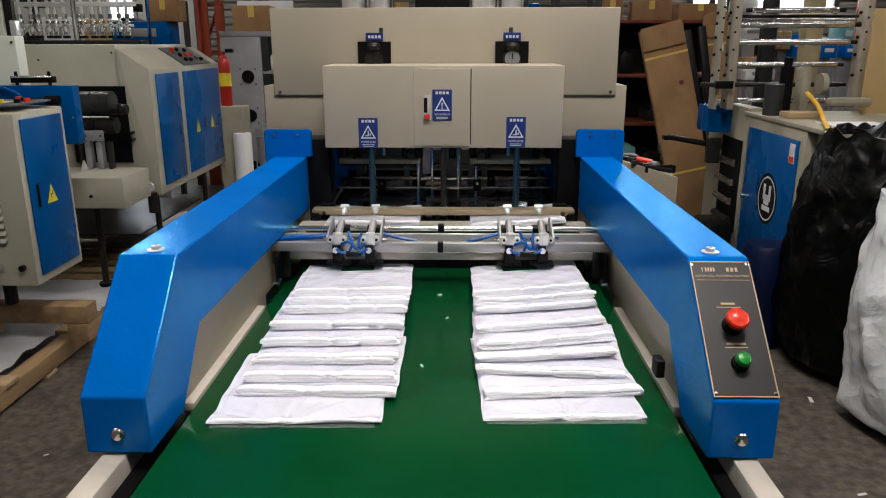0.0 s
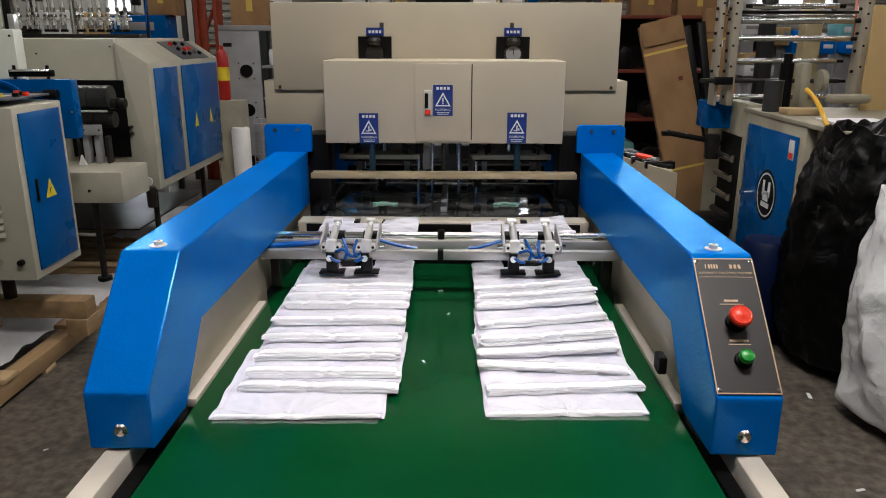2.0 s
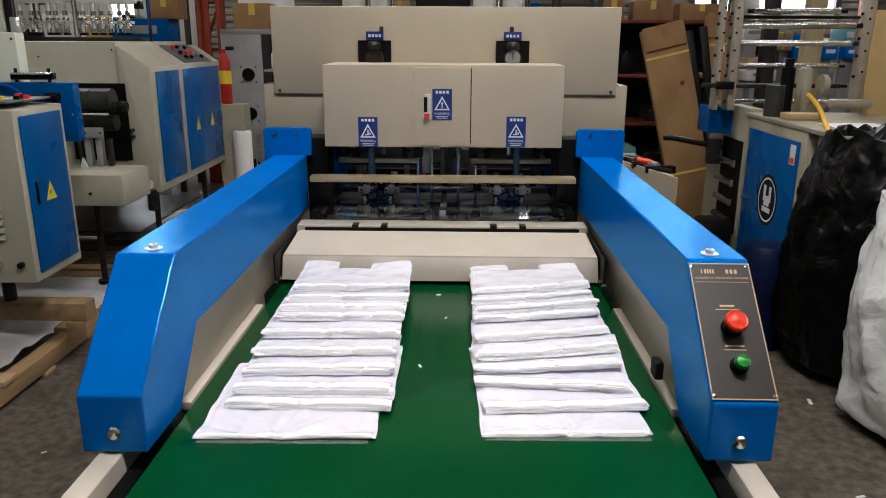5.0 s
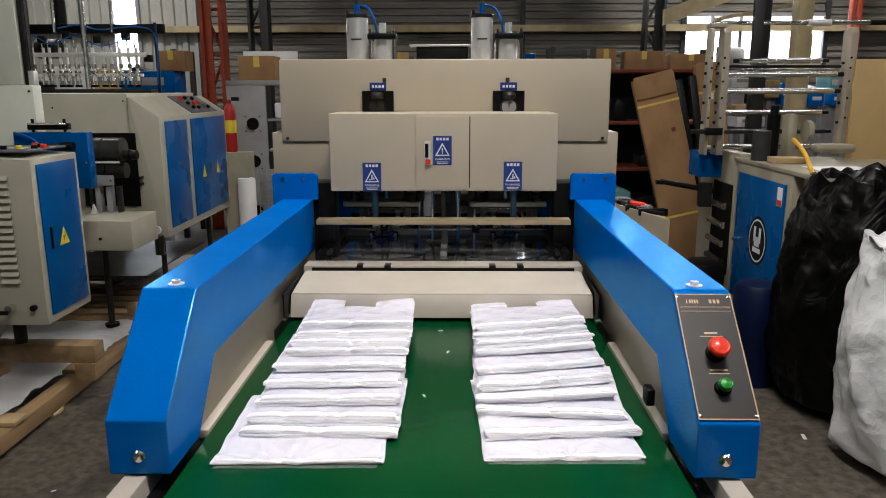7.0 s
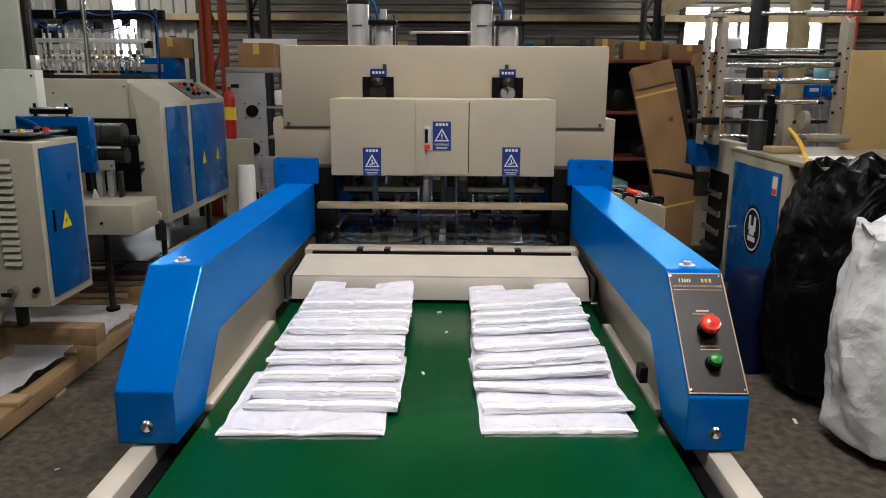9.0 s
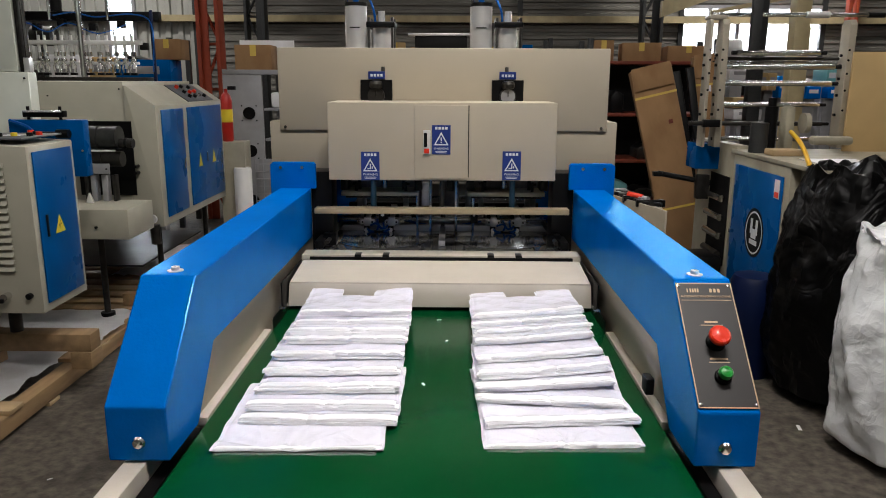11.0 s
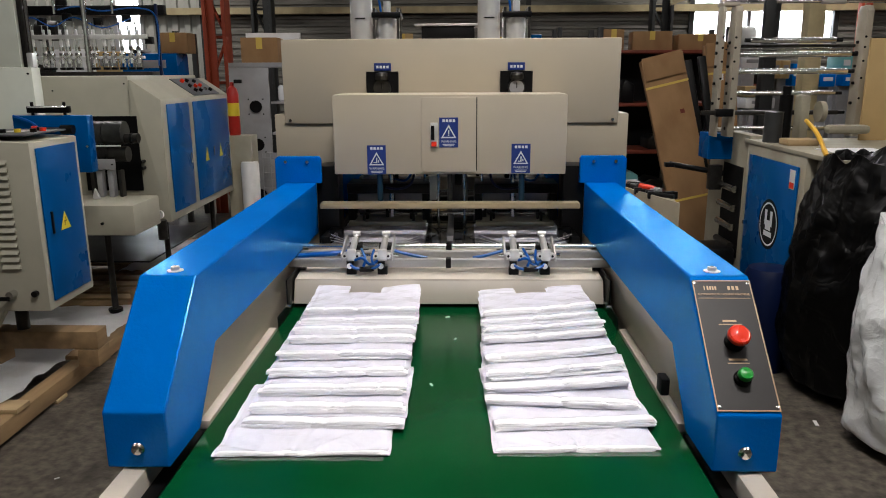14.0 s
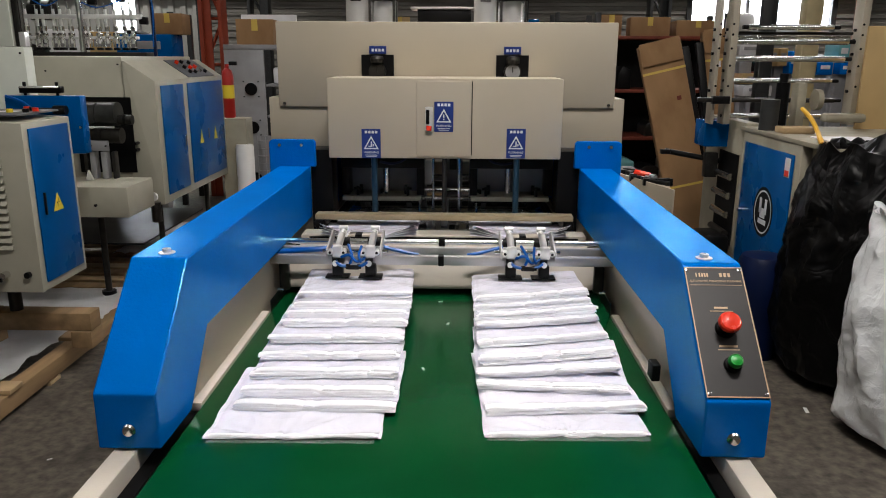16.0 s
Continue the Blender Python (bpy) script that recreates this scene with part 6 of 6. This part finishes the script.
def make_sack(name, cx, cy, z0, rx, ry, h, material, seed, label, rough=1.0, flare=0.12, dome=0.0):
    """A crumpled plastic sack standing on the floor: rings with folds, an open crinkled mouth."""
    bm = B()
    seg, rings = 110, 70
    rows = []
    for j in range(rings + 1):
        v = j / rings
        prof = (0.86 + 0.17 * math.sin(math.pi * min(1, v * 1.15)) + (flare * max(0, v - 0.8) / 0.2 * 0.6)) * (1 - 0.55 * max(0, 0.06 - v) / 0.06)
        row = []
        for i in range(seg):
            a = 2 * math.pi * i / seg
            c, s = math.cos(a), math.sin(a)
            q = Vector((c * 1.6 + seed, s * 1.6, v * 2.2))
            f = 1 + 0.11 * noise.noise(q) + 0.085 * noise.noise(q * 2.3 + Vector((0, 0, v * 2))) + rough * ((0.05 + 0.05 * v) * abs(noise.noise(q * 5.5)) + (0.022 + 0.02 * v) * noise.noise(q * 11) + 0.018 * abs(noise.noise(q * 17)))
            ridge = 0.06 * abs(noise.noise(Vector((c * 3 + seed, s * 3, v * 5 + c))))
            rr = prof * (f - ridge)
            top = 0.06 * noise.noise(Vector((c * 2, s * 2, seed))) * (1 if v > 0.9 else 0) * (v - 0.9) * 10
            row.append(bm.verts.new((cx + rx * rr * c, cy + ry * rr * s, z0 + h * v + top)))
        rows.append(row)
    body_rows = len(rows)
    # folded over mouth
    brim = min(1.0, 0.95 + flare * 0.6)
    for k, (sc, dz) in enumerate(((0.82 * brim, dome * 0.5 - 0.02), (0.6 * brim, dome - 0.05), (0.3 * brim, dome - 0.03), (0.08, dome))):
        row = []
        for i in range(seg):
            a = 2 * math.pi * i / seg
            c, s = math.cos(a), math.sin(a)
            d = noise.noise(Vector((c * 4 * sc + seed, s * 4 * sc, k * 0.7)))
            row.append(bm.verts.new((cx + rx * sc * c * (1 + 0.1 * d), cy + ry * sc * s * (1 + 0.1 * d), z0 + h + dz + 0.07 * d)))
        rows.append(row)
    sack = thing(name, (cx, cy, z0), label, "sack", "rubbish sacks")
    for k, (p, q) in enumerate(zip(rows, rows[1:])):
        if k >= body_rows - 8:
            continue
        for i in range(seg):
            bm.faces.new([p[i], p[(i + 1) % seg], q[(i + 1) % seg], q[i]])
    bm.faces.new(list(reversed(rows[0])))
    mouth = B()
    top = [[mouth.verts.new(v.co) for v in row] for row in rows[body_rows - 8:]]
    for row in rows[body_rows - 7:]:
        for v in row:
            bm.verts.remove(v)
    for p, q in zip(top, top[1:]):
        for i in range(seg):
            mouth.faces.new([p[i], p[(i + 1) % seg], q[(i + 1) % seg], q[i]])
    mouth.faces.new(top[-1])
    part("sack_body", bm, material, sack)
    part("sack_mouth", mouth, material, sack, "gathered crinkled mouth of the sack")
    return sack


make_sack("black_sack", 1.93, 3.30, 0.0, 0.36, 0.34, 1.10, BLACK_FILM, 3.1, "full black plastic rubbish sack on the floor", 0.6, -0.30, 0.05)
make_sack("white_sack", 1.93, 2.72, 0.0, 0.34, 0.33, 0.93, CLEAR_FILM, 8.4, "full milky white plastic sack on the floor", 0.3, 0.02)
b = B()
lathe(b, (1.60, 3.62, 0.0), [(0.11, 0), (0.115, 0.02), (0.115, 0.25), (0.12, 0.26), (0.115, 0.5), (0.10, 0.53), (0.05, 0.54)], 28)
tagged(part("blue_drum", b, NAVY, None), "dark blue plastic drum behind the black sack", "drum")
tagged(part("floor_cable", tube(B(), [(1.25, 3.2, 0.012), (1.30, 3.4, 0.012), (1.42, 3.45, 0.012), (1.5, 3.35, 0.012), (1.40, 3.2, 0.012), (1.3, 3.1, 0.012)], 0.012), BLACK, None), "black cable coiled on the floor", "cable")


def make_tool_bench():
    t = thing("tool_trolley", (1.08, 4.1, 0), "cream trolley with hand tools lying on top", "trolley")
    foot = [(1.115, 3.60), (0.93, 4.25), (1.00, 4.62), (1.20, 4.02)]

    def slab(pts, z0, z1):
        b = B()
        lo = [b.verts.new((x, y, z0)) for x, y in pts]
        hi = [b.verts.new((x, y, z1)) for x, y in pts]
        for k in range(4):
            b.faces.new([lo[k], lo[(k + 1) % 4], hi[(k + 1) % 4], hi[k]])
        b.faces.new(list(reversed(lo)))
        b.faces.new(hi)
        bmesh.ops.recalc_face_normals(b, faces=b.faces)
        return b
    part("trolley_body", slab(foot, 0.25, 0.84), CREAM, t)
    part("trolley_rim", slab([(1.112, 3.592), (0.922, 4.247), (0.93, 4.25), (1.12, 3.595)], 0.25, 0.865), CREAM, t)
    for x, y in ((1.09, 3.72), (0.96, 4.22), (1.02, 4.5), (1.15, 4.0)):
        part("wheel", cyl(B(), (x - 0.015, y, 0.06), (x + 0.015, y, 0.06), 0.06, 16), DARK, t)
        part("caster", box(B(), x - 0.02, x + 0.02, y - 0.02, y + 0.02, 0.12, 0.25, 0.003), GREY_STEEL, t)
    return t


make_tool_bench()
r = random.Random(3)
for k in range(12):
    v, a, ln = r.uniform(0.12, 0.85), r.uniform(0, 3.1), r.uniform(0.07, 0.14)
    x, y = 1.125 - 0.16 * v + r.uniform(-0.02, 0.03), 3.72 + 0.65 * v
    dx, dy = math.cos(a) * ln / 2, math.sin(a) * ln / 2
    mt = r.choice([DARK, STEEL, GREASY, DARK, DARK, GREY_STEEL])
    tool = B()
    cyl(tool, (x - dx, y - dy, 0.856 + 0.002 * k), (x + dx, y + dy, 0.856 + 0.002 * k), 0.012, 10)
    box(tool, x + dx - 0.02, x + dx + 0.02, y + dy - 0.015, y + dy + 0.015, 0.841, 0.88, 0.004)
    tagged(part("hand_tool", tool, mt, None), "hand tool lying on the trolley", "tool", "hand tools")
tagged(part("red_tool", cyl(B(), (1.02, 4.02, 0.885), (1.09, 3.97, 0.875), 0.018, 12), RED, None), "red handled hand tool on the trolley", "tool", "hand tools")

# chips of film on the floor and belt
r = random.Random(14)
for k in range(16):
    x, y = (r.uniform(1.0, 1.6), r.uniform(2.0, 4.4)) if k % 2 else (r.uniform(-1.6, -0.75), r.uniform(1.8, 3.8))
    s = r.uniform(0.008, 0.025)
    b = box(B(), -s, s, -s * 0.3, s * 0.3, 0, 0.002)
    bmesh.ops.transform(b, matrix=pose(x, y, 0.001, 0, 0, r.uniform(0, 180)), verts=b.verts)
    tagged(part("film_scrap", b, PAPER, None), "tiny white film scrap lying on the floor", "scrap", "film scraps")
for x, y, a in ((0.0, 2.12, 20), (0.025, 1.93, 70), (-0.03, 1.62, 110)):
    b = box(B(), -0.007, 0.007, -0.0025, 0.0025, 0, 0.002)
    bmesh.ops.transform(b, matrix=pose(x, y, 0.7705, 0, 0, a), verts=b.verts)
    tagged(part("film_scrap", b, PAPER, None), "tiny white film scrap lying on the belt", "scrap", "film scraps")


# ---------------------------------------------------------------- motion
def motions():
    run = [(0.0, 2.345), (0.25, 2.42), (0.5, 2.49), (0.8, 2.515), (1.1, 2.50), (1.5, 2.365), (2.0, 2.215), (2.5, 2.05), (3.0, 1.89), (3.3, 1.79), (3.5, 1.76), (3.7, 1.81),
           (4.2, 2.25), (4.8, 2.95), (5.4, 3.22), (10.6, 3.22), (11.3, 2.93), (11.5, 2.82), (12.0, 2.61), (12.5, 2.445), (13.0, 2.435), (15.0, 2.437), (15.3, 2.42), (15.5, 2.385), (16.0, 2.28)]
    walk(carriage, [(t, pose(0, y - 0.028, 0.90)) for t, y in run])
    out = [(0.0, 1), (0.6, 1), (0.75, 0), (2.75, 0), (2.95, 1), (3.4, 1), (3.6, 0), (16.0, 0)]
    for f in fingers:
        walk(f, [(t, pose(0, 0.034 * v, 0.020 * v)) for t, v in out])
    # press bar: down at the start, up from one second on, down again at the end
    bar = [(0.0, -0.115), (0.7, -0.115), (0.82, -0.06), (0.95, -0.005), (1.1, 0.0), (15.7, 0.0), (15.82, -0.005), (16.0, -0.100)]
    walk(press_bar, [(t, pose(0, 0, z)) for t, z in bar])
    for h in punch_heads:
        z = [(0.0, 0.0), (12.4, 0.0), (12.6, -0.085), (12.8, -0.130), (13.0, -0.145), (14.95, -0.145), (15.2, -0.136), (15.4, -0.130), (15.6, -0.136), (15.8, -0.126), (16.0, -0.106)]
        walk(h, [(t, pose(0, 0, v)) for t, v in z])
    # drop tray: bar forward, then drawn back; front rises; top slides out
    walk(drop_bar, [(t, pose(0, v, w)) for t, v, w in ((0.0, 0, 0), (1.65, 0, 0), (1.9, 0.07, 0), (2.2, 0.20, -0.002), (2.4, 0.222, 0), (16.0, 0.222, 0))])
    walk(tray_face, [(t, pose(0, 0, v)) for t, v in ((0.0, -0.13), (2.0, -0.13), (2.6, -0.085), (2.9, -0.012), (3.1, 0), (16.0, 0))])
    walk(tray_top, [(t, pose(0, v, w)) for t, v, w in ((0.0, 0.27, -0.03), (3.52, 0.27, -0.03), (3.62, 0.12, -0.005), (3.72, 0, 0), (16.0, 0, 0))])
    belt = [(0.0, 0.0), (3.75, 0.0), (4.3, 0.012), (4.9, 0.054), (5.4, SHIFT), (16.0, SHIFT)]
    for ob, x, y, z, lean, turn in stack:
        walk(ob, [(t, pose(x, y - d, z, lean, 0, turn)) for t, d in belt])
    for ob, x, y, turn in slips:
        walk(ob, [(t, pose(x, y - d, 0.7708, 0, 0, turn)) for t, d in belt])
    for ob, x, turn in incoming:
        rows = [(0.0, 2.475, 0.893, 0), (0.9, 2.475, 0.893, 0), (1.15, 2.455, 0.893, 0), (1.5, 2.395, 0.893, 0), (1.8, 2.315, 0.89, -1), (2.2, 2.205, 0.884, -1), (2.6, 2.125, 0.874, -1.5),
                (3.0, 2.09, 0.862, -1.5), (3.3, 2.058, 0.848, -1.5), (3.5, 2.04, 0.838, -1.5), (3.75, 2.027, 0.832, -1.2), (4.3, 2.015, 0.832, -1.2), (4.9, 1.973, 0.832, -1.2), (5.4, 1.961, 0.832, -1.2), (16.0, 1.961, 0.832, -1.2)]
        walk(ob, [(t, pose(x, y, z, rx, 0, turn * (0.4 + 0.6 * min(1, t / 3.5)))) for t, y, z, rx in rows])
    for ob, x in punched:
        rows = [(0.0, 3.55), (10.6, 3.55), (11.3, 3.43), (11.5, 3.34), (12.0, 3.08), (12.4, 2.95), (15.3, 2.94), (15.5, 2.91), (16.0, 2.85)]
        walk(ob, [(t, pose(x, y, 0.889, 0, 0, 180)) for t, y in rows])
    for ob, x in offcuts:
        walk(ob, [(t, pose(x, y, 0.887)) for t, y in ((0.0, 2.76), (4.0, 2.76), (4.8, 3.1), (5.4, 3.5), (16.0, 3.5))])


motions()
